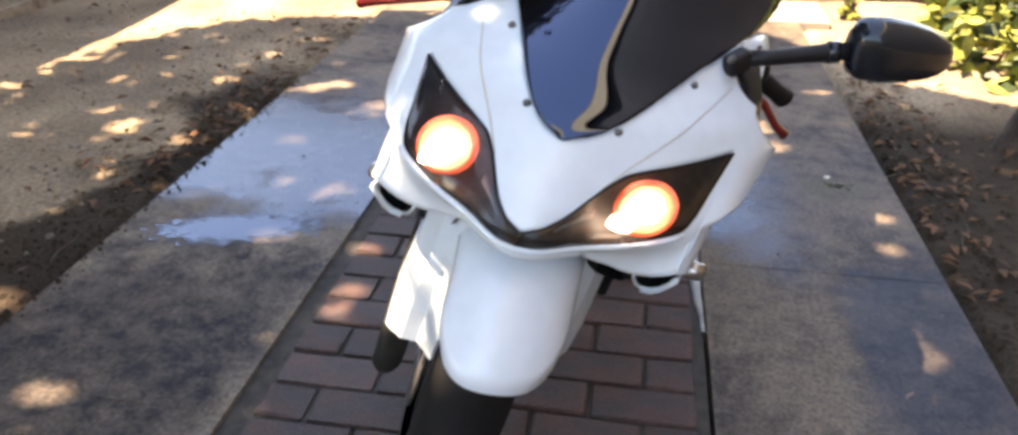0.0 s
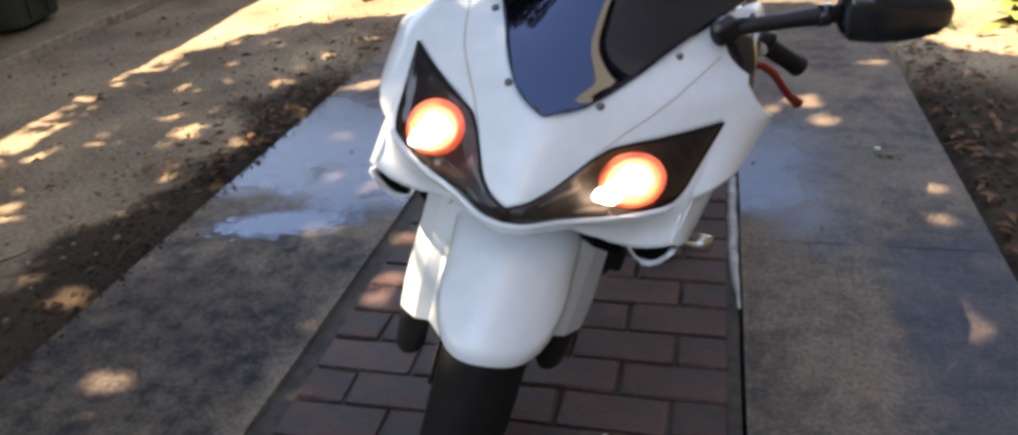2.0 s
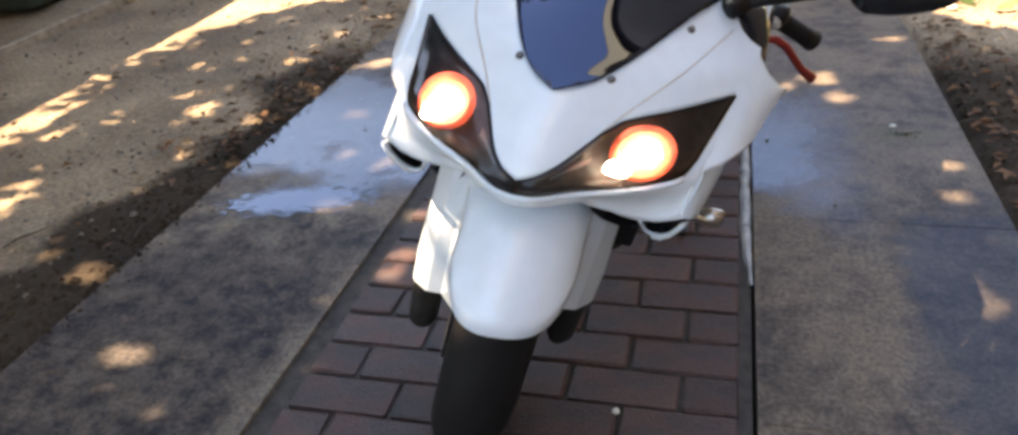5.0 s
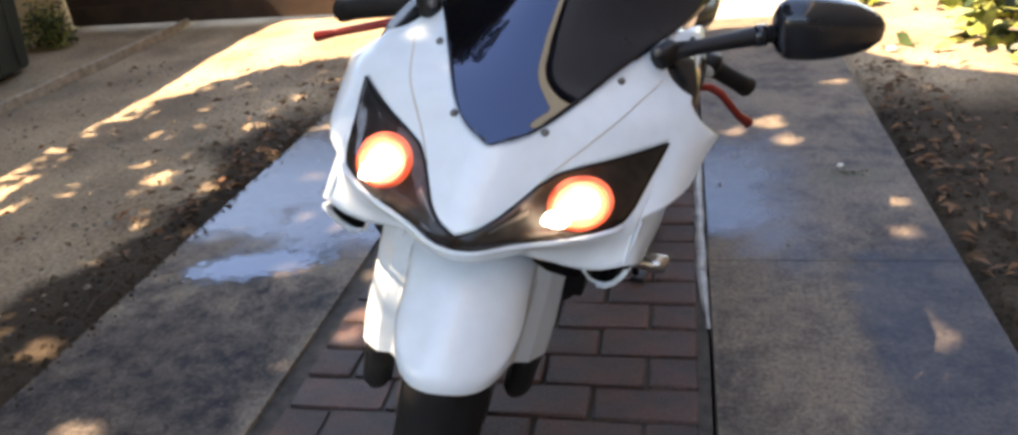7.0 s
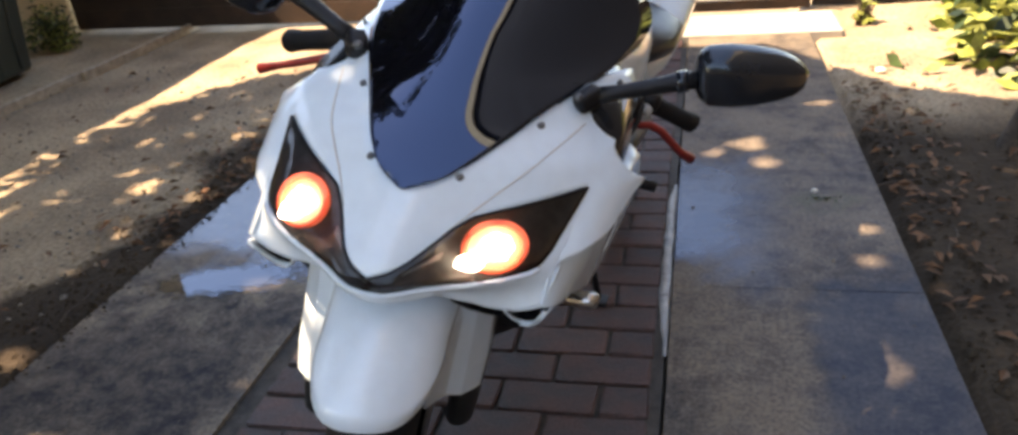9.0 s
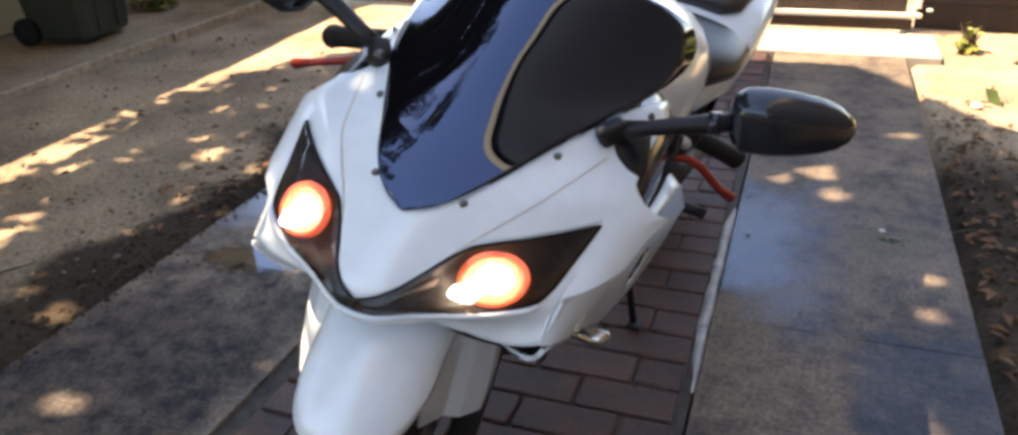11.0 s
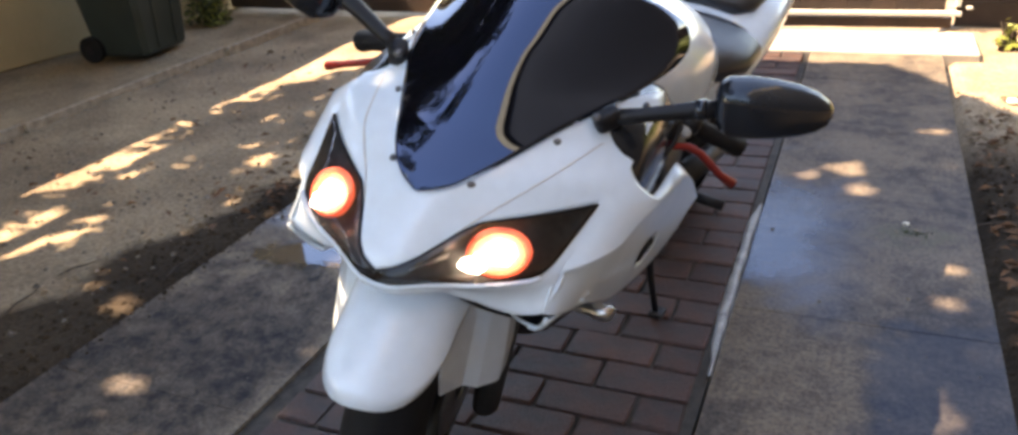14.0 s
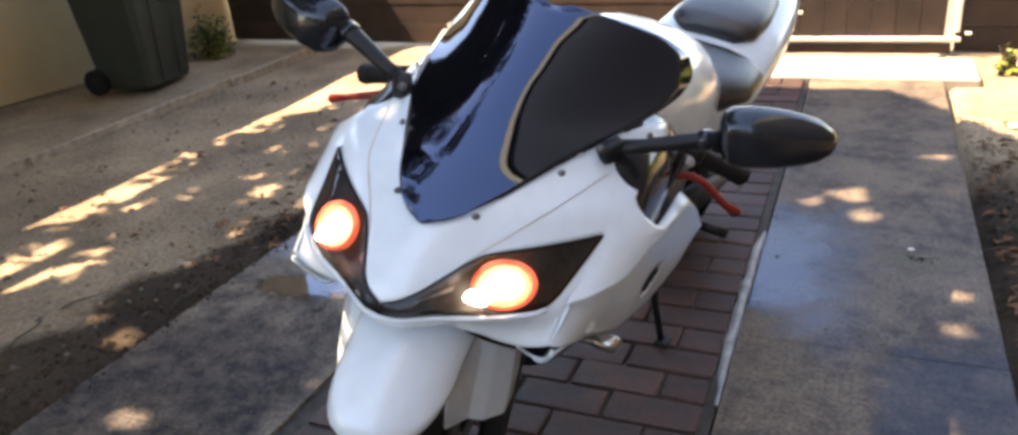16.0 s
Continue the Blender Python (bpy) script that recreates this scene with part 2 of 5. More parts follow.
GLOSS_BLACK = material("gloss_black_shell", (0.014, 0.015, 0.018), 0.22, vary=0.1, scale=10, bump=0.0, spec=0.4, coat=0.35, rough_vary=0.05)
# bluish tint cools the brown ground reflection towards sky colour
GLOSS_BLACK.node_tree.nodes["Principled BSDF"].inputs["Specular Tint"].default_value = (0.6, 0.8, 1.0, 1)
SCREEN = material("dark_tinted_screen", (0.004, 0.004, 0.006), 0.035, vary=0.1, scale=5, bump=0.0, spec=1.0, rough_vary=0.015)
# reflection tinted blue so the mirrored sky band reads deeper
SCREEN.node_tree.nodes["Principled BSDF"].inputs["Specular Tint"].default_value = (0.44, 0.62, 1.0, 1)
SCREEN.node_tree.nodes["Principled BSDF"].inputs["IOR"].default_value = 1.6
HOUSING = material("dark_lamp_housing", (0.135, 0.132, 0.125), 0.36, metal=0.0, vary=0.3, scale=9, fine=60, bump=0.05, rough_vary=0.1)


def smoked_glass(name, tint, rough):
    """Thin clear glass: it lets light through, tinted, and mirrors at a slant."""
    m = bpy.data.materials.new(name)
    m.use_nodes = True
    n, l = m.node_tree.nodes, m.node_tree.links
    n.remove(n["Principled BSDF"])
    clear, gloss, mix, fres = [n.new("ShaderNode" + k) for k in ("BsdfTransparent", "BsdfGlossy", "MixShader", "Fresnel")]
    clear.inputs[0].default_value = (*tint, 1)
    gloss.inputs["Roughness"].default_value = rough
    fres.inputs[0].default_value = 1.52
    l.new(fres.outputs[0], mix.inputs[0])
    l.new(clear.outputs[0], mix.inputs[1])
    l.new(gloss.outputs[0], mix.inputs[2])
    l.new(mix.outputs[0], n["Material Output"].inputs["Surface"])
    return m


LENS_GLASS = smoked_glass("smoked_headlamp_lens", (0.60, 0.62, 0.635), 0.06)
CHROME = material("worn_metal", (0.55, 0.53, 0.50), 0.28, metal=1.0, vary=0.12, scale=30, bump=0.05)
GREY_METAL = material("grey_cast_metal", (0.22, 0.22, 0.22), 0.45, metal=0.8, vary=0.15, scale=30, bump=0.1)
FORK = material("dark_fork_slider", (0.032, 0.033, 0.031), 0.6, metal=0.2, vary=0.2, scale=30, bump=0.1)
PALE_GREY = material("pale_grey_plastic", (0.42, 0.42, 0.40), 0.5, vary=0.1, scale=40, bump=0.05)
SEAM = material("fairing_seam", (0.60, 0.575, 0.53), 0.5, vary=0.05, scale=30, bump=0.0)
RED = material("red_anodised", (0.36, 0.035, 0.03), 0.35, metal=0.35, vary=0.1, scale=20, bump=0.0)
SEAT = material("black_seat_vinyl", (0.022, 0.024, 0.030), 0.33, spec=0.8, vary=0.15, scale=10, fine=400, bump=0.2)
LAMP_GLOW = glowing("lit_headlamp", (1.0, 0.96, 0.90), 4.5, 0.5, 45)
# emission stands in for lamplight spread inside the ring
BOWL_GLOW = glowing("lamp_glow_fill", (1.0, 0.56, 0.38), 0.24, 0.6, 60)
HALO = glowing("orange_lamp_ring", (1.0, 0.17, 0.10), 0.36, 0.9, 25)
LEAF_LIGHT = material("light_green_leaf", (0.36, 0.40, 0.09), 0.5, vary=0.3, scale=9, fine=60, bump=0.0)
LEAF_DARK = material("dark_green_leaf", (0.045, 0.085, 0.02), 0.5, vary=0.3, scale=9, fine=60, bump=0.0)
BARK = material("grey_brown_bark", (0.12, 0.085, 0.06), 0.95, vary=0.3, scale=12, fine=90, bump=0.9)
DRY_LEAF = material("dry_brown_leaf", (0.21, 0.095, 0.04), 0.8, vary=0.3, scale=30, fine=200, bump=0.2)
PEBBLE = material("mixed_pebble", (0.30, 0.25, 0.20), 0.9, vary=0.35, scale=25, fine=200, bump=0.3)
ROOF = material("brown_roof_tile", (0.16, 0.10, 0.07), 0.9, vary=0.2, scale=6, bump=0.4)


# ---- mesh helpers ----
def mesh_from(name, verts, faces, mat, smooth=False):
    me = bpy.data.meshes.new(name)
    me.from_pydata([tuple(v) for v in verts], [], faces)
    me.materials.append(mat)
    if smooth:
        me.polygons.foreach_set("use_smooth", [True] * len(me.polygons))
    me.update()
    return me


def part(name, bm, mat, parent, label="", smooth=False):
    """Links a bmesh as one mesh object under a thing or a part."""
    bmesh.ops.recalc_face_normals(bm, faces=bm.faces)
    me = bpy.data.meshes.new(name)
    bm.to_mesh(me)
    bm.free()
    me.materials.append(mat)
    if smooth:
        me.polygons.foreach_set("use_smooth", [True] * len(me.polygons))
    ob = new(name, me)
    ob.parent = parent
    if label:
        ob["label"] = label
    return ob


def thing(name, at=(0, 0, 0), label="", category="", group="", kind=""):
    e = new(name)
    e.location = at
    return tagged(e, label, category, group, kind)


def box(size, at=(0, 0, 0), bevel=0.0, seg=2, turn=0.0):
    bm = bmesh.new()
    bmesh.ops.create_cube(bm, size=1, matrix=Matrix.Translation(at) @ Matrix.Rotation(turn, 4, "Z") @ Matrix.Diagonal((*size, 1)))
    if bevel:
        bmesh.ops.bevel(bm, geom=bm.edges[:], offset=bevel, segments=seg, profile=0.6, affect="EDGES")
    return bm


def merge(*bms):
    out = bms[0]
    for b in bms[1:]:
        me = bpy.data.meshes.new("tmp")
        b.to_mesh(me)
        b.free()
        out.from_mesh(me)
        bpy.data.meshes.remove(me)
    return out


def tube(points, radii, seg=12, caps=True):
    """A tube along points with a radius at each, as a bmesh."""
    bm = bmesh.new()
    rings = []
    pts = [Vector(p) for p in points]
    if not isinstance(radii, (list, tuple)):
        radii = [radii] * len(pts)
    up = None
    for i, p in enumerate(pts):
        d = (pts[min(i + 1, len(pts) - 1)] - pts[max(i - 1, 0)]).normalized()
        ref = Vector((0, 0, 1)) if abs(d.z) < 0.9 else Vector((1, 0, 0))
        if up is None:
            up = d.cross(ref).normalized()
        side = (up - d * up.dot(d)).normalized()
        up = side
        oth = d.cross(side)
        rings.append([bm.verts.new(p + (side * math.cos(a) + oth * math.sin(a)) * radii[i]) for a in [2 * math.pi * k / seg for k in range(seg)]])
    for a, b in zip(rings, rings[1:]):
        for k in range(seg):
            bm.faces.new((a[k], a[(k + 1) % seg], b[(k + 1) % seg], b[k]))
    if caps:
        bm.faces.new(rings[0])
        bm.faces.new(rings[-1])
    return bm


def solid(bm, thick):
    """Gives a sheet thickness, inwards."""
    bmesh.ops.recalc_face_normals(bm, faces=bm.faces)
    bmesh.ops.solidify(bm, geom=bm.faces[:], thickness=thick)
    return bm


def grid_sheet(rows):
    """A sheet through rows of points, all of one length."""
    bm = bmesh.new()
    vs = [[bm.verts.new(p) for p in r] for r in rows]
    for a, b in zip(vs, vs[1:]):
        for k in range(len(a) - 1):
            q = (a[k], a[k + 1], b[k + 1], b[k])
            if len({v.co.to_tuple(5) for v in q}) > 2:
                try:
                    bm.faces.new(q)
                except ValueError:
                    pass
    bmesh.ops.remove_doubles(bm, verts=bm.verts[:], dist=1e-5)
    return bm

# ---- ground ----
STRIP_R, STRIP_L, BRICK_L, BRICK_R = 0.597, -1.57, -0.905, -0.03
GAP_L = -0.942                       # inner edge of the far strip


def ground_height(x, y):
    z = -0.028 + 0.014 * noise.noise(Vector((x * 1.3, y * 1.3, 0))) + 0.008 * noise.noise(Vector((x * 5, y * 5, 3))) + 0.004 * noise.noise(Vector((x * 17, y * 17, 7)))
    if STRIP_L - 0.05 < x < STRIP_R + 0.03:
        z = -0.075
    elif x < STRIP_L:
        z -= 0.03 * min(1, (STRIP_L - x) / 1.0)
    return z


def axis(fine_lo, fine_hi, step, far):
    core = list(np.arange(fine_lo, fine_hi + 1e-6, step))
    tail = [0.3, 0.8, 1.8, 4, 9, 20, 45, far]
    return [fine_lo - t for t in reversed(tail)] + core + [fine_hi + t for t in tail]


gx, gy = axis(-5.6, 3.0, 0.045, 120), axis(0.4, 6.2, 0.045, 120)
verts = [(x, y, ground_height(x, y)) for y in gy for x in gx]
nx = len(gx)
faces = [(j * nx + i, j * nx + i + 1, (j + 1) * nx + i + 1, (j + 1) * nx + i) for j in range(len(gy) - 1) for i in range(nx - 1)]
ground = new("ground", mesh_from("ground", verts, faces, DIRT, smooth=True))
tagged(ground, "bare sandy brown dirt yard with scattered dry leaves", "ground", kind="structure")

# two concrete wheel strips, each of separate slabs
JOINTS = [-5.017, -4.297, -3.577, -2.857, -2.137, -1.417, -0.697, 0.023, 0.743, 1.464, 2.203, 2.948, 3.723, 4.256, 4.712]


def concrete_strip(name, x0, x1, label):
    base = thing(name, ((x0 + x1) / 2, 0, 0), label, "driveway", kind="structure")
    for a, b in zip(JOINTS, JOINTS[1:]):
        bm = box((x1 - x0, b - a - 0.0012, 0.09), (0, (a + b) / 2, -0.045 + random.uniform(-0.0006, 0.0006)), 0.0018, 2)
        part("concrete_slab", bm, CONCRETE, base)
    return base


concrete_strip("driveway_strip_1", 0.0, STRIP_R, "damp stained grey concrete wheel strip beside brick paving")
concrete_strip("driveway_strip_2", STRIP_L, GAP_L, "wet grey concrete wheel strip with a puddle")

apron = thing("pavement", (0, 0, 0), "sunlit pale concrete apron in front of the gate", "pavement", kind="structure")
part("concrete_slab", box((1.40, 0.44, 0.1), (0.06, 4.935, -0.044), 0.008), APRON, apron)

# mortar bed under and beside the bricks
bed = thing("mortar_bed", (0, 0, 0), "dark sandy bed between paving bricks", "paving", kind="structure")
part("bed", box((GAP_L * -1 - 0.008, 9.5, 0.05), (GAP_L / 2 - 0.004, -0.2, -0.0365)), MORTAR, bed)
edge = grid_sheet([[(-0.004 + (x + 0.004) * min(1, 0.25 + (y - 1.90) * 3, 0.3 + (2.86 - y) * 5) + 0.005 * noise.noise(Vector((y * 14, x * 30, 0))), y, z + 0.002 * noise.noise(Vector((x * 40, y * 12, 5)))) for x, z in ((-0.034, -0.03), (-0.033, -0.006), (-0.020, -0.001), (-0.006, -0.004), (-0.004, -0.04))] for y in np.arange(1.90, 2.86, 0.02)])
part("mortar_edge", edge, MORTAR_EDGE, bed, "pale damp mortar edge", smooth=True)

# fence, gate and far wall
def boards(name, x0, x1, y0, y1, height, label, width=0.14, horizontal=False, z0=0.0):
    t = thing(name, ((x0 + x1) / 2, (y0 + y1) / 2, 0), label, "fence", kind="structure")
    length = math.hypot(x1 - x0, y1 - y0)
    a = math.atan2(y1 - y0, x1 - x0)
    if horizontal:
        k = int(height / width)
        for i in range(k):
            bm = box((length, 0.022, width - 0.0015), (0, random.uniform(-0.003, 0.003), z0 + (i + 0.5) * width), 0.003, 1, 0)
            ob = part("board", bm, FENCE, t)
            ob.rotation_euler.z = a
    else:
        k = int(length / width)
        for i in range(k):
            u = -length / 2 + (i + 0.5) * length / k
            bm = box((length / k - 0.006, 0.022, height), (0, 0, z0 + height / 2), 0.003, 1)
            ob = part("board", bm, FENCE, t)
            ob.location, ob.rotation_euler.z = (u * math.cos(a), u * math.sin(a) + random.uniform(-0.004, 0.004), 0), a
    return t


boards("fence_1", -4.563, -0.779, 5.743, 5.495, 1.05, "dark brown wooden board fence in shade", horizontal=True, z0=-0.03)
boards("fence_2", 0.689, 6.6, 5.443, 5.043, 1.0, "dark reddish brown wooden board fence", horizontal=True, z0=-0.03)

gate = thing("gate", (0.02, 5.37, 0), "dark brown boarded gate in a white metal frame", "gate")
for i in range(11):
    part("board", box((0.1238, 0.02, 0.92), (-0.69 + i * 0.124, 0, 0.50), 0.003, 1), FENCE, gate)
part("bottom_rail", box((1.46, 0.03, 0.024), (-0.04, -0.03, 0.062), 0.004), WHITE_METAL, gate)
part("top_rail", box((1.42, 0.035, 0.035), (-0.06, -0.03, 0.95), 0.005), WHITE_METAL, gate)
for x in (-0.755, 0.668):
    part("stile", box((0.026, 0.03, 0.83), (x, -0.03, 0.517), 0.004), WHITE_METAL, gate)
part("bolt_plate", box((0.03, 0.02, 0.014), (0.72, -0.06, 0.10), 0.004), WHITE_METAL, gate, "pale metal plate")
part("latch", box((0.03, 0.02, 0.016), (-0.135, -0.045, 0.215), 0.004), WHITE_METAL, gate, "pale metal bolt head")
part("sill_board", box((1.42, 0.05, 0.055), (-0.06, 0.0, 0.008), 0.005), FENCE, gate)

# house wall with a low eave
house = thing("wall_west", (0, 0, 0), "beige plastered house wall", "wall", kind="structure")
WA, WB = Vector((-4.549, 5.996, 0)), Vector((-5.95, -3.0, 0))
wd = (WB - WA).normalized()
wall_len = (WB - WA).length
wm = (WA + WB) / 2
wang = math.atan2(wd.y, wd.x)
wb = box((wall_len, 0.2, 2.9), (0, 0, 0), 0.01)
bmesh.ops.transform(wb, matrix=Matrix.Translation((wm.x - 0.1, wm.y, 1.4)) @ Matrix.Rotation(wang, 4, "Z"), verts=wb.verts)
part("wall", wb, PLASTER, house)
# unseen roof, its edge set to cast the yard's left shade line
part("roof", box((2.6, 9.85, 0.12), (-5.87, 0.925, 2.60), 0.01), ROOF, house)

# unseen wall and eave, added for dark and cream reflections in the windscreen
reflected_wall = thing("reflection_wall_east", (0, 0, 0), "unseen tall dark wall with a cream board, added for reflections", "wall", kind="structure")
part("wall", box((0.2, 15.0, 8.0), (4.0, -0.5, 3.95), 0.01), CLADDING, reflected_wall)
part("fascia", box((0.06, 15.4, 1.10), (3.62, -0.5, 7.80), 0.006), PLASTER, reflected_wall, "unseen cream board mirrored as a pale streak")
part("roof", box((2.4, 15.4, 0.1), (4.8, -0.5, 8.41), 0.01), ROOF, reflected_wall)

# ---- motorcycle, leaning on its side stand ----
# own axes: x across (its left side positive), y from nose to tail, z up its leaning mid-plane
BIKE = Matrix(((0.955, 0.13, 0.305, 0), (0.075, 0.9915, 0.0, 0), (-0.29, 0.0, 0.952, 0), (0, 0, 0, 1)))
bike = thing("motorcycle", (-0.515, 1.232, 0.0), "white sport motorcycle, headlights lit, leaning on its side stand", "motorcycle")


def settle(bm):
    """Lowers the cockpit end of the nose and leans it back towards the screen."""
    for v in bm.verts:
        z = v.co.z
        if z > 0.676:
            v.co.z = 0.673 + 0.90 * (min(z, 0.86) - 0.676) + max(0.0, z - 0.86)
            t = min(1.0, max(0.0, (z - 0.80) / 0.055))
            v.co.y += 0.018 * t * t * (3 - 2 * t)
    return bm


def bpart(name, bm, mat, label="", smooth=True, parent=None, steer=False, nose=False):
    if nose:
        settle(bm)
    if steer:
        bmesh.ops.transform(bm, matrix=STEER, verts=bm.verts)
    bmesh.ops.transform(bm, matrix=BIKE, verts=bm.verts)
    return part(name, bm, mat, parent or bike, label, smooth)


STEER = Matrix.Translation((0.008, 0, 0)) @ Matrix.Rotation(radians(13), 4, "Z")
MIRRORED = Matrix.Diagonal((-1, 1, 1, 1))


def flip(bm):
    bmesh.ops.transform(bm, matrix=MIRRORED, verts=bm.verts)
    return bm


def both(name, make, mat, label="", smooth=True, steer=False):
    return [bpart(name, make(), mat, label, smooth, steer=steer), bpart(name, flip(make()), mat, label, smooth, steer=steer)]


def lerp(v, xs, ys):
    return float(np.interp(v, xs, ys))


def nose_line(z):
    return lerp(z, (0.54, 0.58, 0.61, 0.64, 0.676, 0.70, 0.74, 0.777, 0.85, 0.90, 1.03), (-0.02, -0.042, -0.062, -0.08, -0.09, -0.081, -0.05, -0.019, 0.045, 0.09, 0.225))


def half_width(z):
    return lerp(z, (0.52, 0.60, 0.64, 0.68, 0.72, 0.78, 0.82, 0.86, 0.90), (0.312, 0.310, 0.295, 0.276, 0.274, 0.280, 0.268, 0.240, 0.210))


def skin(x, z, off=0.0):
    """A point of the front fairing's skin; off: metres proud of it."""
    u = min(abs(x) / half_width(z), 0.985)
    sweep = lerp(abs(x), (0.02, 0.035, 0.06, 0.09, 0.18, 0.20, 0.22, 0.235), (0.0, 0.005, 0.016, 0.023, 0.023, 0.018, 0.005, 0.0))
    y = nose_line(z) + 0.30 * (1 - math.sqrt(1 - u * u)) + sweep * lerp(z, (0.74, 0.77, 0.79, 0.815), (1.0, 0.75, 0.45, 0.0))
    slope = 0.30 * u / math.sqrt(1 - u * u) / half_width(z)
    nrm = Vector((math.copysign(slope, x) if x else 0, -1, 0)).normalized()
    return Vector((x, y, z)) + nrm * off


SCREEN_X = (0.0, 0.022, 0.036, 0.051, 0.080, 0.114, 0.14, 0.152, 0.163)
SCREEN_Z = (0.783, 0.785, 0.790, 0.802, 0.829, 0.866, 0.884, 0.892, 0.898)
RIM_X = (0.163, 0.178, 0.191, 0.201, 0.205, 0.211, 0.23, 0.258, 0.264)
RIM_Z = (0.898, 0.901, 0.898, 0.883, 0.846, 0.826, 0.805, 0.779, 0.773)


def top_edge(x):
    return lerp(x, SCREEN_X + RIM_X[1:], SCREEN_Z + RIM_Z[1:])


def low_edge(x):
    return lerp(x, (0, 0.03, 0.06, 0.073, 0.078, 0.10, 0.13, 0.147, 0.170, 0.198, 0.1985, 0.225, 0.240, 0.246, 0.25, 0.255, 0.264), (0.628, 0.634, 0.642, 0.646, 0.634, 0.624, 0.614, 0.611, 0.616, 0.626, 0.688, 0.704, 0.713, 0.720, 0.737, 0.757, 0.772))


def crease(x):
    return lerp(x, (0.08, 0.14, 0.19, 0.215), (0.656, 0.666, 0.677, 0.684))


# outline of the headlamp openings: two pointed lenses that meet under the beak
UPPER = ((0.0, 0.676), (0.024, 0.689), (0.042, 0.704), (0.056, 0.720), (0.070, 0.737), (0.086, 0.751), (0.113, 0.7605), (0.139, 0.7675), (0.169, 0.776), (0.200, 0.785))
LOWER = ((0.0, 0.655), (0.028, 0.659), (0.052, 0.665), (0.075, 0.669), (0.103, 0.673), (0.132, 0.681), (0.155, 0.685), (0.176, 0.689), (0.184, 0.704), (0.200, 0.785))
TIP = 0.200


def lamp_top(x):
    return lerp(x, [p[0] for p in UPPER], [p[1] for p in UPPER])


def lamp_low(x):
    return lerp(x, [p[0] for p in LOWER], [p[1] for p in LOWER])


def flap(x, z):
    """A point of the skin; under the lamps it becomes a wing over the ducts."""
    if x < 0.0775 or z >= crease(x):
        return skin(x, z)
    f = (crease(x) - z) / (crease(x) - low_edge(x) + 1e-6)
    top, lip_y = skin(x, crease(x)).y, lerp(x, (0.078, 0.11, 0.147, 0.165, 0.18, 0.19, 0.198), (-0.034, -0.014, -0.001, -0.001, 0.001, 0.003, 0.007))
    return Vector((x, top + (lip_y - top) * f + 0.006 * math.sin(math.pi * f), z))


def half_fairing():
    """Columns of skin from the lower lip to the lamp opening and from there to the top edge."""
    xs = [0, 0.012, 0.025, 0.04, 0.055, 0.068, 0.0730, 0.0778, 0.082, 0.095, 0.11, 0.125, 0.14, 0.152, 0.163, 0.170, 0.176, 0.184, 0.190, 0.195, 0.198, 0.1986, 0.200, 0.202, 0.205, 0.208, 0.212, 0.22, 0.232, 0.240, 0.246, 0.25, 0.255, 0.26, 0.264]
    below, above = [], []
    for x in xs:
        a, b = low_edge(x), top_edge(x)
        if x < TIP:
            lo, hi = lamp_low(x), lamp_top(x)
        else:
            lo = hi = min(max(0.785 - (x - TIP) * 0.9, a + 0.001), b - 0.001)
        row = []
        for k in range(12):
            z = a + (lo - a) * k / 11
            row.append(flap(x, z))
        below.append(row)
        above.append([skin(x, hi + (b - hi) * k / 15) for k in range(16)])
    return below, above


def mirrored(rows):
    return [[Vector((-p.x, p.y, p.z)) for p in r] for r in reversed(rows[1:])] + rows


below, above = half_fairing()
shell_mesh = merge(grid_sheet(mirrored(below)), grid_sheet(mirrored(above)))
bmesh.ops.remove_doubles(shell_mesh, verts=shell_mesh.verts[:], dist=1e-5)
fairing = bpart("upper_fairing", solid(shell_mesh, 0.006), WHITE, "glossy white front fairing", nose=True)


def lens_sheet(side, off):
    """The lamp opening as a sheet; off(t, u): metres proud of the skin, t outwards, u from its lower to its upper edge."""
    rows = []
    for k in range(33):
        t = k / 32
        x = TIP * t
        lo, hi = lamp_low(x), lamp_top(x)
        rows.append([skin(x, lo + (hi - lo) * j / 14, off(t, j / 14)) for j in range(15)])
    return grid_sheet([[Vector((p.x * side, p.y, p.z)) for p in r] for r in rows])


def outward(bm):
    """Turns every face of a sheet to look forwards."""
    bm.normal_update()
    for f in bm.faces:
        if f.normal.y > 0:
            f.normal_flip()
    return bm


def hollow(t, u):
    return 0.001 - 0.030 * math.sin(math.pi * u) ** 0.45 * min(1.0, 0.35 + 1.6 * t) * min(1.0, 2.6 * (1 - t)) ** 0.8


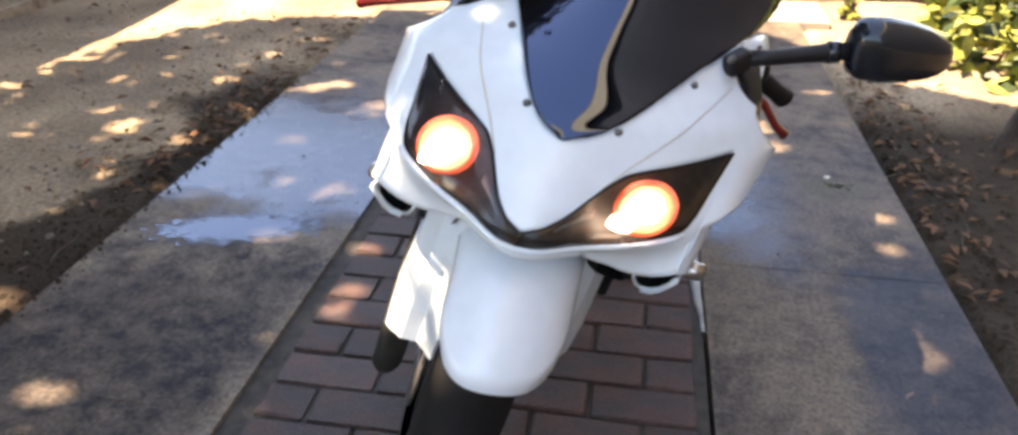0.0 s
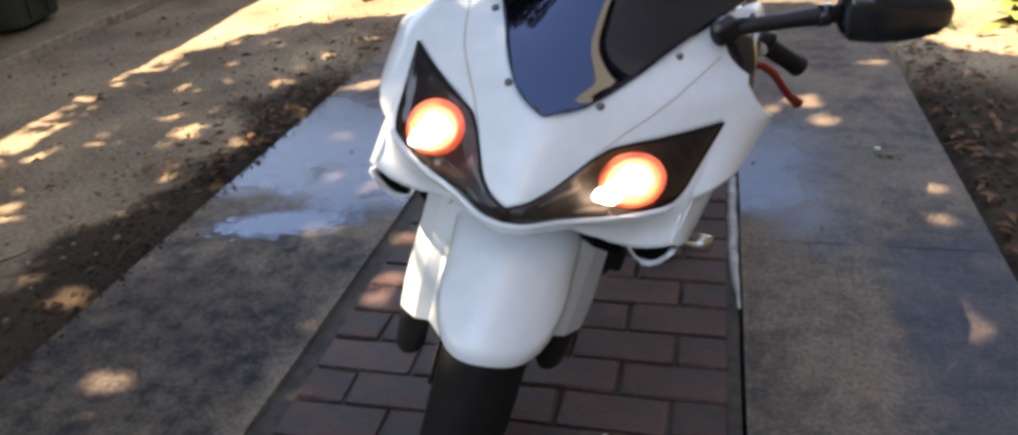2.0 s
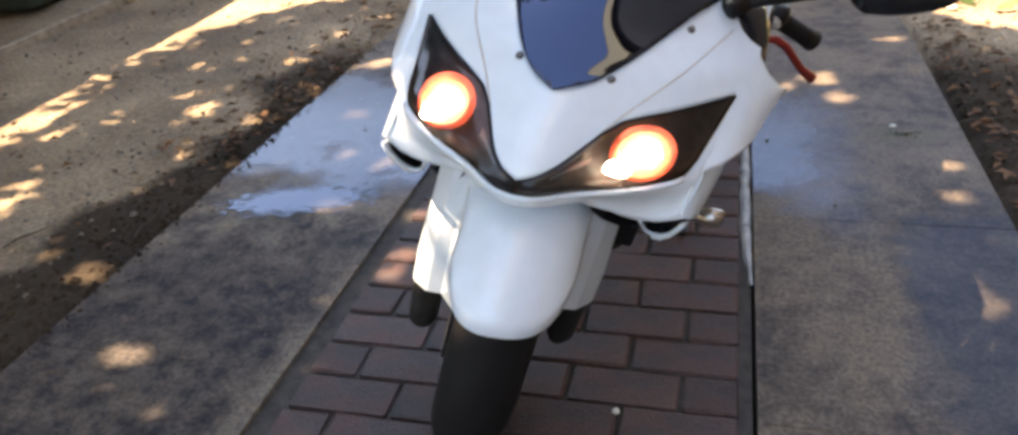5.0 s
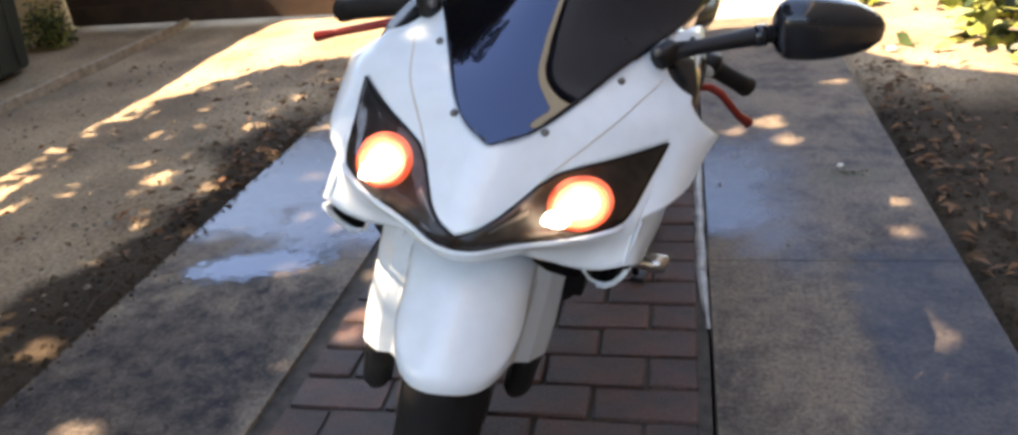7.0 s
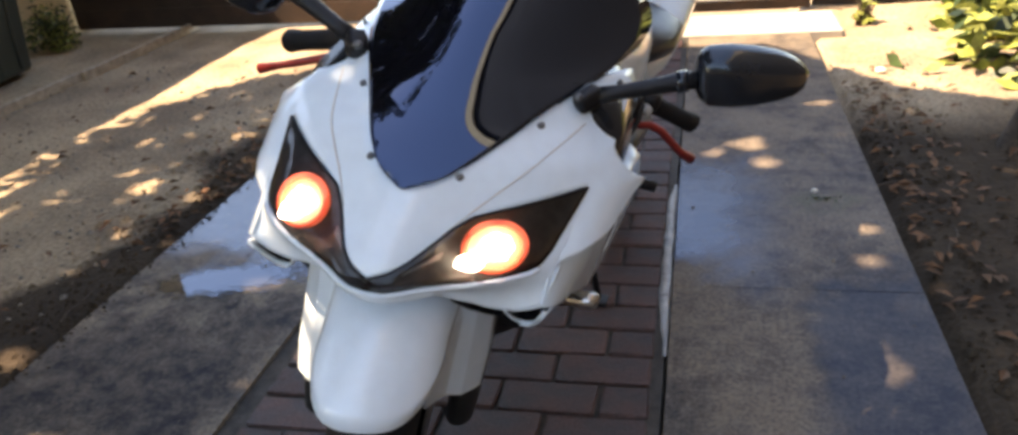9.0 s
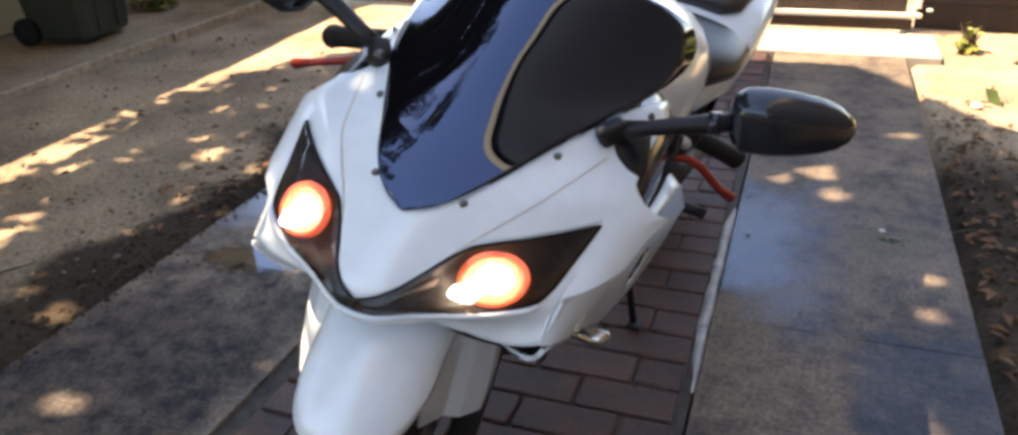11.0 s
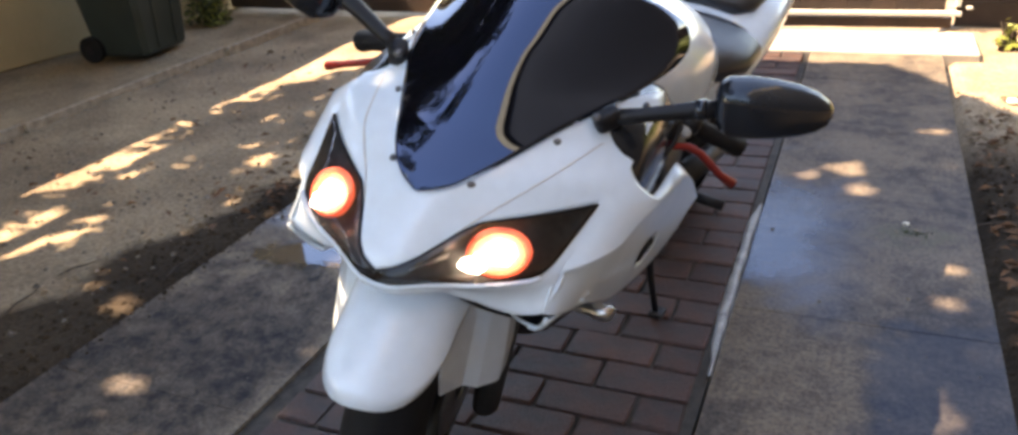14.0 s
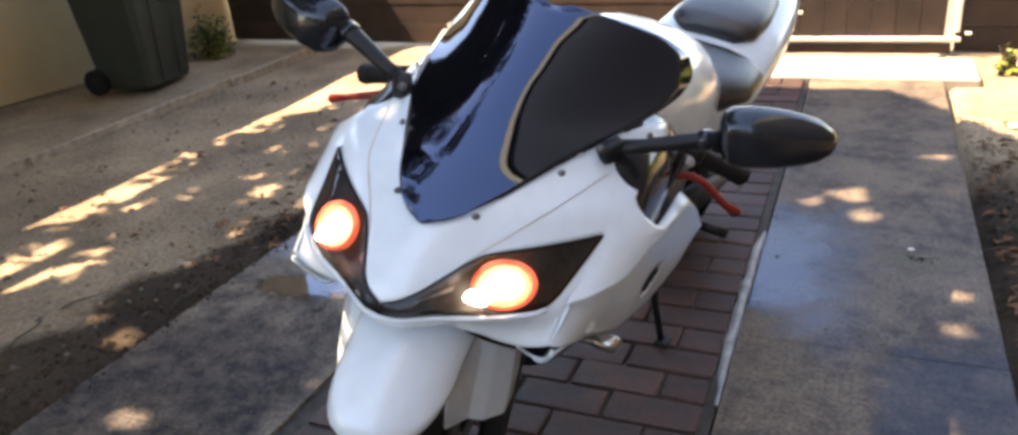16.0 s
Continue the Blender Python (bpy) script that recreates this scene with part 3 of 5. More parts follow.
for side in (1, -1):
    lens = bpart("headlight_lens", outward(lens_sheet(side, lambda t, u: 0.0035 + 0.007 * math.sin(math.pi * u) ** 0.7 * min(1, 4 * (1 - t), 4 * t))), LENS_GLASS, "smoked dark headlight lens", nose=True)
    bpart("lamp_housing", solid(lens_sheet(side, hollow), 0.002), HOUSING, "dark grey headlight housing", parent=lens, nose=True)
    c = skin(0.1235 * side, 0.7185, 0.001)
    nrm = Vector((0.44 * side, -1.0, 0.50)).normalized()
    turn = nrm.to_track_quat("Z", "Y").to_matrix().to_4x4()
    ring = tube([(0.037 * math.cos(a), 0.0335 * math.sin(a), 0) for a in [2 * math.pi * k / 36 for k in range(37)]], 0.0045, 10, caps=False)
    bmesh.ops.transform(ring, matrix=Matrix.Translation(c) @ turn, verts=ring.verts)
    bpart("lamp_ring", ring, HALO, "orange glowing lamp ring", parent=lens, nose=True)
    # added glowing disc fills the dark gap between core and ring
    bowl = bmesh.new()
    bmesh.ops.create_uvsphere(bowl, u_segments=28, v_segments=10, radius=1.0, matrix=Matrix.Translation(c - nrm * 0.004) @ turn @ Matrix.Diagonal((0.036, 0.0325, 0.004, 1)))
    bpart("ring_glow_fill", bowl, BOWL_GLOW, "warm glowing disc filling the lamp ring", parent=lens, nose=True)
    bulb = bmesh.new()
    bmesh.ops.create_icosphere(bulb, subdivisions=4, radius=1.0, matrix=Matrix.Translation(c + nrm * 0.002) @ turn @ Matrix.Diagonal((0.0205, 0.0185, 0.004, 1)))
    for v in bulb.verts:       # the burning core is uneven
        d = v.co - c
        v.co = c + d * (1 + 0.26 * noise.noise(d.normalized() * 2.1 + Vector((side * 3, 0, 0))))
    bpart("lamp", bulb, LAMP_GLOW, "lit white headlamp", parent=lens, nose=True)
    # glare spilling below the lamp, modelled as a glowing blob
    flare = bmesh.new()
    bmesh.ops.create_icosphere(flare, subdivisions=3, radius=1.0, matrix=Matrix.Translation(skin(0.1235 * side - (0.021 if side > 0 else 0.012), 0.7015, 0.003)) @ turn @ Matrix.Diagonal((0.0165, 0.0135, 0.003, 1)))
    for v in flare.verts:
        v.co += Vector((0.4, 0, 0.3)) * 0.016 * noise.noise(v.co * 70)
    bpart("lamp_glare", flare, LAMP_GLOW, "white lamp glare shaped as a glowing blob", parent=lens, nose=True)
    fin = grid_sheet([[skin(x * side, z + dz * w, -0.014) for x, z, w in ((0.036, 0.677, 0.5), (0.054, 0.688, 1.0), (0.072, 0.698, 1.4))] for dz in (0, 0.003, 0.006)])
    bpart("reflector_rib", solid(fin, 0.002), PALE_GREY, "pale reflector rib", parent=lens, nose=True)
    edge_line = tube([skin(TIP * k / 40 * side, lamp_top(TIP * k / 40), 0.0015) for k in range(41)] + [skin(TIP * k / 40 * side, lamp_low(TIP * k / 40), 0.0015) for k in range(39, -1, -1)], 0.0022, 6)
    bpart("lens_gasket", edge_line, BLACK, "black lens gasket", parent=lens, nose=True)

# pale rim under the lenses
rim = tube([skin(x, lamp_low(abs(x)) - 0.006, 0.003) for x in np.linspace(-0.178, 0.178, 39)], 0.0045, 8)
bpart("lens_rim", rim, WHITE, nose=True)

# panel seams, screws
for side in (1, -1):
    seam = grid_sheet([[skin((x + o) * side, z, 0.0012) for o in (-0.0014, 0.0014)] for x, z in [(0.066 + 0.100 * k / 20, 0.735 + 0.118 * (k / 20) ** 0.95) for k in range(21)]])
    bpart("panel_seam", solid(seam, 0.001), SEAM, nose=True)
for x, z in ((0.056, 0.798), (0.118, 0.854), (0.183, 0.888)):
    for side in (1, -1):
        s = bmesh.new()
        c, nn = skin(x * side, z, 0.002), (skin(x * side, z, 1) - skin(x * side, z)).normalized()
        bmesh.ops.create_cone(s, cap_ends=True, segments=14, radius1=0.0055, radius2=0.004, depth=0.004, matrix=Matrix.Translation(c) @ nn.to_track_quat("Z", "Y").to_matrix().to_4x4())
        bpart("screw", s, GREY_METAL, "grey metal fairing screw", nose=True)


# windscreen
def screen_rows():
    rows = []
    for k in range(37):
        z = 0.779 + (1.028 - 0.779) * (k / 36) ** 1.25
        w = lerp(z, (0.779, 0.783, 0.787, 0.793, 0.802, 0.829, 0.866, 0.884, 0.892, 0.898, 0.908, 0.92, 0.935, 0.95, 0.975, 1.0, 1.017, 1.028), (0.010, 0.022, 0.032, 0.043, 0.053, 0.082, 0.117, 0.143, 0.155, 0.166, 0.178, 0.187, 0.190, 0.186, 0.172, 0.140, 0.095, 0.02))
        yc = lerp(z, (0.772, 0.80, 0.85, 0.90, 0.95, 1.0, 1.028), (-0.0275, -0.0035, 0.036, 0.082, 0.132, 0.188, 0.225))
        if z < 0.893:
            c = (skin(w, z, 0.004).y - yc) / (w * w + 1e-6)
        else:
            c = (lerp(z, (0.893, 0.899, 0.908, 0.92, 0.935, 0.95, 0.975, 1.0, 1.028), (0.183, 0.207, 0.243, 0.283, 0.314, 0.330, 0.328, 0.295, 0.227)) - yc) / (w * w + 1e-6)
        rows.append([Vector((w * s, yc + c * (w * s) ** 2, z + 0.006 * s * s)) for s in np.linspace(-1, 1, 25)])
    return rows


bpart("windscreen", solid(grid_sheet(screen_rows()), 0.003), SCREEN, "black tinted glossy windscreen", nose=True)


# air scoops under the lamps
RIM = [(0.146, 0.012, 0.608), (0.150, 0.027, 0.590), (0.157, 0.041, 0.573), (0.168, 0.049, 0.564), (0.180, 0.047, 0.566), (0.190, 0.037, 0.579), (0.197, 0.023, 0.598), (0.202, 0.010, 0.617)]


def scoop_rim():
    return tube(RIM, [0.0025, 0.0025, 0.0028, 0.003, 0.003, 0.003, 0.003, 0.0025], 8)


def scoop_bowl():
    rows = []
    for k, t in enumerate((0.0, 0.3, 0.7, 1.0)):
        rows.append([Vector((p[0] + 0.012 * t, p[1] + 0.10 * t, p[2] - 0.004 - 0.012 * t)) for p in map(Vector, RIM[3:])])
    return solid(grid_sheet(rows), 0.003)


def lip(x):
    return flap(x, low_edge(x))


def throat(loop, depth):
    """A black cup behind a duct's mouth: its rim follows loop, its end is closed."""
    bm = bmesh.new()
    pts = [Vector(p) for p in loop]
    mid = sum(pts, Vector()) / len(pts)
    rings = []
    for t, k in ((0.004, 0.97), (depth * 0.5, 0.9), (depth, 0.7)):
        rings.append([bm.verts.new(mid + (p - mid) * k + Vector((0, t, 0.2 * t))) for p in pts])
    n = len(pts)
    for r0, r1 in zip(rings, rings[1:]):
        for k in range(n):
            bm.faces.new((r0[k], r0[(k + 1) % n], r1[(k + 1) % n], r1[k]))
    bm.faces.new(rings[-1])
    return bm


def outer_throat():
    return throat([lip(x) for x in (0.197, 0.183, 0.165, 0.148)] + RIM[:7], 0.045)


def inner_throat():
    return throat([lip(x) for x in (0.130, 0.115, 0.10, 0.089, 0.079)] + [(0.085, -0.012, 0.610), (0.10, 0.018, 0.582), (0.12, 0.040, 0.565), (0.14, 0.050, 0.560), (0.146, 0.040, 0.576), (0.143, 0.026, 0.592)], 0.05)


both("scoop_rim", scoop_rim, WHITE, "thin white scoop rim")
both("scoop_bowl", scoop_bowl, WHITE, "white scoop underside")
both("scoop_throat", outer_throat, BLACK, "black duct opening", smooth=False)
both("inner_throat", inner_throat, BLACK, "black inner duct", smooth=False)


# lower side fairings
def along(points, t):
    """The place at t, 0 to 1, on a smooth curve through points."""
    n = len(points) - 1
    k = min(int(t * n), n - 1)
    u = t * n - k
    p = [Vector(points[min(max(k + o, 0), n)]) for o in (-1, 0, 1, 2)]
    return 0.5 * (2 * p[1] + (p[2] - p[0]) * u + (2 * p[0] - 5 * p[1] + 4 * p[2] - p[3]) * u * u + (3 * p[1] - p[0] - 3 * p[2] + p[3]) * u ** 3)


SIDE_TOP = [skin(0.195, 0.681, -0.001), (0.203, 0.046, 0.688), (0.217, 0.086, 0.700), (0.223, 0.145, 0.680), (0.222, 0.25, 0.662), (0.222, 0.37, 0.652), (0.222, 0.44, 0.649), (0.222, 0.51, 0.645), (0.221, 0.62, 0.58), (0.220, 0.72, 0.505)]
SIDE_LOW = [flap(0.196, 0.6255), (0.210, 0.020, 0.621), (0.216, 0.056, 0.606), (0.218, 0.106, 0.588), (0.220, 0.18, 0.545), (0.221, 0.268, 0.497), (0.221, 0.35, 0.473), (0.221, 0.435, 0.454), (0.221, 0.62, 0.446), (0.220, 0.72, 0.490)]


def side_fairing():
    rows = []
    for k in range(73):
        t = k / 72
        hi, lo = along(SIDE_TOP, t), along(SIDE_LOW, t)
        row = []
        for j in range(21):
            u = j / 20
            p = lo.lerp(hi, u)
            p.x += 0.004 * math.sin(math.pi * u) * min(1, t * 3)
            row.append(p)
        w = 0.004 + 0.05 * max(0, t - 0.3) ** 1.3       # flange turned in along the top
        row += [hi + Vector((-0.2 * w, 0, 0.12 * w)), hi + Vector((-w, 0, 0.7 * w))]
        rows.append(row)
    bm = grid_sheet(rows)
    hole = [f for f in bm.faces if slot(f.calc_center_median()) < 1]
    bmesh.ops.delete(bm, geom=hole, context="FACES")
    return solid(bm, 0.0025)


def slot(c):
    a, b = c.y - 0.385, c.z - 0.541
    return ((a * 0.985 - b * 0.16) / 0.052) ** 2 + ((a * 0.16 + b * 0.985) / 0.023) ** 2


# black box stands in for the shade inside the slot
def slot_back():
    return box((0.010, 0.16, 0.11), (0.208, 0.385, 0.541), 0.003)


both("side_fairing", side_fairing, WHITE, "white lower side fairing with an oval slot")
both("slot_backing", slot_back, BLACK)


def inner_panel():
    """A smooth dark bulge between the fairing's rear edge and the tank."""
    rows = []
    for z, x, y0, y1 in ((0.868, 0.165, 0.21, 0.36), (0.85, 0.196, 0.19, 0.39), (0.82, 0.214, 0.17, 0.41), (0.785, 0.223, 0.15, 0.43), (0.75, 0.225, 0.12, 0.45), (0.71, 0.223, 0.10, 0.47), (0.67, 0.219, 0.10, 0.50), (0.64, 0.213, 0.10, 0.54), (0.60, 0.205, 0.10, 0.6)):
        row = [Vector((x - 0.07, y0 - 0.04, z)), Vector((x - 0.032, y0 - 0.022, z))]
        rows.append(row + [Vector((x - 0.035 * t ** 2.2, y0 + (y1 - y0) * t, z - 0.012 * t)) for t in (0, 0.15, 0.3, 0.45, 0.6, 0.75, 0.9, 1)])
    return solid(grid_sheet(rows), 0.006)


both("inner_panel", inner_panel, GLOSS_BLACK, "dark grey inner cockpit panel")


# tank, seats and tail as lofts of rounded sections
def loft(sections, seg=24, power=2.6):
    """Sections: y, half width, bottom, top, middle shift."""
    bm = bmesh.new()
    rings = []
    for y, w, lo, hi in sections:
        ring = []
        for k in range(seg):
            a = 2 * math.pi * k / seg
            c, s = math.cos(a), math.sin(a)
            ring.append(bm.verts.new((math.copysign(abs(c) ** (2 / power), c) * w, y, (lo + hi) / 2 + math.copysign(abs(s) ** (2 / power), s) * (hi - lo) / 2)))
        rings.append(ring)
    for a, b in zip(rings, rings[1:]):
        for k in range(seg):
            bm.faces.new((a[k], a[(k + 1) % seg], b[(k + 1) % seg], b[k]))
    bm.faces.new(rings[0])
    bm.faces.new(rings[-1])
    return bm


def shifted(bm, dx):
    bmesh.ops.translate(bm, vec=(dx, 0, 0), verts=bm.verts)
    return bm


bpart("tank", loft([(0.40, 0.05, 0.70, 0.80), (0.42, 0.11, 0.64, 0.86), (0.48, 0.15, 0.58, 0.90), (0.58, 0.168, 0.56, 0.915), (0.70, 0.168, 0.57, 0.895), (0.80, 0.158, 0.60, 0.835), (0.87, 0.125, 0.63, 0.77), (0.92, 0.06, 0.66, 0.73)]), WHITE, "white fuel tank")
bpart("tail", shifted(loft([(0.84, 0.08, 0.62, 0.69), (0.90, 0.125, 0.60, 0.715), (1.00, 0.15, 0.61, 0.728), (1.07, 0.155, 0.62, 0.765), (1.16, 0.155, 0.64, 0.80), (1.26, 0.15, 0.66, 0.825), (1.38, 0.135, 0.70, 0.845), (1.50, 0.11, 0.745, 0.855), (1.58, 0.07, 0.79, 0.85), (1.61, 0.03, 0.815, 0.84)], 28), 0.032), WHITE, "white tail cowl")
bpart("rider_seat", shifted(loft([(0.82, 0.07, 0.685, 0.742), (0.86, 0.122, 0.68, 0.762), (0.94, 0.15, 0.675, 0.767), (1.02, 0.15, 0.685, 0.777), (1.06, 0.115, 0.70, 0.775)]), 0.042), SEAT, "black vinyl rider seat")
bpart("passenger_seat", shifted(loft([(1.10, 0.075, 0.77, 0.812), (1.13, 0.102, 0.77, 0.828), (1.22, 0.106, 0.78, 0.846), (1.34, 0.09, 0.80, 0.858), (1.40, 0.05, 0.82, 0.85)]), 0.026), SEAT, "black vinyl passenger seat")
bpart("engine", loft([(0.28, 0.10, 0.36, 0.62), (0.32, 0.15, 0.30, 0.66), (0.5, 0.165, 0.27, 0.66), (0.75, 0.16, 0.28, 0.62), (0.95, 0.12, 0.3, 0.6), (1.05, 0.08, 0.35, 0.55)]), BLACK, "dark engine block")
bpart("radiator", box((0.28, 0.03, 0.22), (0, 0.245, 0.52), 0.006), BLACK)

# steering: fork, bars, wheel
def fender():
    rows = []
    for k in range(33):
        t = k / 32
        row = []
        for j in range(21):
            s = -1 + 2 * j / 20
            front = -61 + 15 * abs(s) ** 3
            th = radians(front + (44 - front) * t)
            ww = 0.081 + 0.014 * min(1, max(0, (t - 0.1) * 2.5))
            x = ww * math.sin(s * radians(78)) / math.sin(radians(78))
            r = 0.368 + 0.03 * max(0.0, 1 - t / 0.4) - 0.078 * (1 - math.cos(s * radians(78)))
            row.append(Vector((x, 0.188 + r * math.sin(th), 0.30 + r * math.cos(th))))
        rows.append(row)
    return solid(grid_sheet(rows), 0.004)


bpart("front_fender", fender(), WHITE, "white front fender", steer=True)


def wing():
    """The fork cover beside the fender."""
    rows = []
    outline = ((0.030, 0.635), (0.040, 0.53), (0.058, 0.42), (0.070, 0.355))
    for y, z in outline:
        w = lerp(z, (0.34, 0.42, 0.60), (0.040, 0.040, 0.029))
        rows.append([Vector((0.066, lerp(z, (0.355, 0.42, 0.53, 0.635), (0.030, 0.0, -0.005, 0.02)), z + 0.012)), Vector((0.090, y - 0.004, z + 0.012)), Vector((0.092 + w * 0.5, y + 0.008, z + 0.004)), Vector((0.095 + w * 0.95, y + 0.034, z)), Vector((0.098 + w, y + 0.042, z)), Vector((0.100 + w, y + 0.075, z + 0.010)), Vector((0.096 + w, y + 0.11, z + 0.03))])
    return solid(grid_sheet(rows), 0.004)


both("fork_cover", wing, WHITE, "white fork cover", smooth=False, steer=True)
both("fork_leg", lambda: merge(tube([(0.118, 0.212, 0.185), (0.118, 0.208, 0.20), (0.118, 0.185, 0.28), (0.118, 0.155, 0.42), (0.112, 0.19, 0.62), (0.10, 0.27, 0.86)], [0.018, 0.024, 0.025, 0.025, 0.026, 0.024], 14), tube([(0.06, 0.22, 0.30), (0.128, 0.205, 0.25)], 0.02, 14)), FORK, "dark grey fork slider", steer=True)
both("brake_caliper", lambda: box((0.04, 0.06, 0.10), (0.088, 0.285, 0.40), 0.01), BLACK, steer=True)


def disc(r0, r1, x, thick):
    bm = bmesh.new()
    n = 40
    vs = [[bm.verts.new((x + dx, 0.22 + r * math.sin(2 * math.pi * k / n), 0.30 + r * math.cos(2 * math.pi * k / n))) for k in range(n)] for r, dx in ((r0, -thick), (r1, -thick), (r1, thick), (r0, thick))]
    for a, b in zip(vs, vs[1:] + vs[:1]):
        for k in range(n):
            bm.faces.new((a[k], a[(k + 1) % n], b[(k + 1) % n], b[k]))
    return bm


both("brake_disc", lambda: disc(0.085, 0.152, 0.068, 0.0025), GREY_METAL, steer=True)


def tyre(cy, width, radius, rim_r):
    bm = bmesh.new()
    n, prof = 72, []
    for k in range(15):
        a = math.pi * k / 14
        prof.append((-math.cos(a) * width / 2, rim_r + (radius - rim_r) * math.sin(a) ** 0.62))
    vs = [[bm.verts.new((x, cy + r * math.sin(2 * math.pi * k / n), 0.30 + r * math.cos(2 * math.pi * k / n))) for x, r in prof] for k in range(n)]
    for k in range(n):
        a, b = vs[k], vs[(k + 1) % n]
        for j in range(14):
            bm.faces.new((a[j], a[j + 1], b[j + 1], b[j]))
    # shallow slanted tread grooves
    for k in range(0, n, 6):
        for side, js in ((0, (3, 4, 5)), (3, (9, 10, 11))):
            for m, j in enumerate(js):
                v = vs[(k + side + m) % n][j]
                d = Vector((0, v.co.y - cy, v.co.z - 0.30)).normalized()
                v.co -= d * 0.006
    return bm


def rim_mesh(cy, rim_r, w):
    bm = bmesh.new()
    n = 40
    prof = ((-w, rim_r + 0.004), (-w * 0.9, rim_r - 0.016), (0, rim_r - 0.03), (w * 0.9, rim_r - 0.016), (w, rim_r + 0.004))
    vs = [[bm.verts.new((x, cy + r * math.sin(2 * math.pi * k / n), 0.30 + r * math.cos(2 * math.pi * k / n))) for x, r in prof] for k in range(n)]
    for k in range(n):
        for j in range(4):
            bm.faces.new((vs[k][j], vs[k][j + 1], vs[(k + 1) % n][j + 1], vs[(k + 1) % n][j]))
    solid(bm, 0.004)
    for k in range(3):
        a = 2 * math.pi * k / 3 + 0.4
        bm = merge(bm, tube([(0, cy, 0.30), (0, cy + math.sin(a) * rim_r * 0.93, 0.30 + math.cos(a) * rim_r * 0.93)], [0.032, 0.02], 10))
    return merge(bm, tube([(-0.1, cy, 0.30), (0.1, cy, 0.30)], 0.03, 16))


wheel = thing("front_wheel")
wheel.parent = bike
bpart("tyre", tyre(0.22, 0.124, 0.30, 0.212), RUBBER, "black treaded tyre", parent=wheel, steer=True)
bpart("rim", rim_mesh(0.22, 0.214, 0.045), BLACK, "black cast rim", parent=wheel, steer=True)
rear = thing("rear_wheel")
rear.parent = bike
bpart("tyre", tyre(1.50, 0.175, 0.31, 0.212), RUBBER, parent=rear)
bpart("rim", rim_mesh(1.50, 0.214, 0.065), BLACK, parent=rear)
bpart("swingarm", merge(tube([(0.13, 0.95, 0.40), (0.13, 1.5, 0.31)], [0.035, 0.025], 10), tube([(-0.13, 0.95, 0.40), (-0.13, 1.5, 0.31)], [0.035, 0.025], 10)), BLACK)
bpart("exhaust", tube([(-0.15, 0.7, 0.25), (-0.2, 1.1, 0.3), (-0.22, 1.3, 0.42), (-0.22, 1.65, 0.52)], [0.025, 0.03, 0.055, 0.05], 16), GREY_METAL)

# bars, grips, levers
bpart("handlebar", tube([(0.080, 0.310, 0.850), (0.150, 0.365, 0.810), (0.205, 0.440, 0.768)], 0.013, 10), BLACK)
bpart("grip", tube([(0.184, 0.402, 0.793), (0.214, 0.435, 0.773), (0.274, 0.493, 0.736), (0.291, 0.510, 0.726)], [0.013, 0.0155, 0.0155, 0.018], 14), RUBBER, "black rubber grip")
bpart("handlebar", tube([(-0.080, 0.280, 0.855), (-0.180, 0.330, 0.815), (-0.270, 0.410, 0.770)], 0.013, 10), BLACK)
bpart("grip", tube([(-0.235, 0.370, 0.791), (-0.275, 0.390, 0.778), (-0.385, 0.445, 0.733), (-0.409, 0.457, 0.723)], [0.015, 0.018, 0.018, 0.021], 14), RUBBER, "black rubber grip")


def lever(points, width=0.0068):
    bm = tube(points, [width * 1.25, width, width, width, width * 0.95, width * 1.35], 10)
    return bm


bpart("lever", lever([(0.189, 0.377, 0.769), (0.211, 0.380, 0.751), (0.229, 0.394, 0.751), (0.249, 0.410, 0.739), (0.289, 0.436, 0.700), (0.313, 0.451, 0.684)]), RED, "red anodised clutch lever")
bpart("lever", lever([(-0.221, 0.302, 0.789), (-0.244, 0.302, 0.779), (-0.266, 0.305, 0.773), (-0.296, 0.310, 0.759), (-0.356, 0.325, 0.731), (-0.390, 0.334, 0.715)]), RED, "red anodised brake lever")
bpart("lever_perch", merge(box((0.035, 0.05, 0.04), (0.192, 0.380, 0.785), 0.010, 3), box((0.03, 0.03, 0.05), (0.168, 0.345, 0.812), 0.010, 3)), BLACK)
bpart("lever_perch", merge(box((0.035, 0.05, 0.04), (-0.218, 0.33, 0.795), 0.010, 3), box((0.03, 0.03, 0.05), (-0.19, 0.31, 0.825), 0.010, 3)), BLACK)
bpart("switch_box", box((0.036, 0.036, 0.034), (0.217, 0.410, 0.785), 0.012), BLACK, "black switch box")
bpart("lever_pivot", tube([(0.195, 0.374, 0.766), (0.192, 0.376, 0.778), (0.188, 0.380, 0.796)], [0.008, 0.0095, 0.007], 12), CHROME, "bright metal lever pivot")
knob = bmesh.new()
bmesh.ops.create_uvsphere(knob, u_segments=16, v_segments=10, radius=1.0, matrix=Matrix.Translation((0.216, 0.392, 0.776)) @ Matrix.Rotation(radians(30), 4, "Y") @ Matrix.Diagonal((0.013, 0.012, 0.0095, 1)))
bpart("adjuster_knob", knob, PALE_GREY, "pale grey cable adjuster knob")
bpart("reservoir", loft([(0.325, 0.02, 0.80, 0.845), (0.33, 0.026, 0.798, 0.848), (0.37, 0.026, 0.798, 0.848), (0.375, 0.02, 0.80, 0.845)]), BLACK)


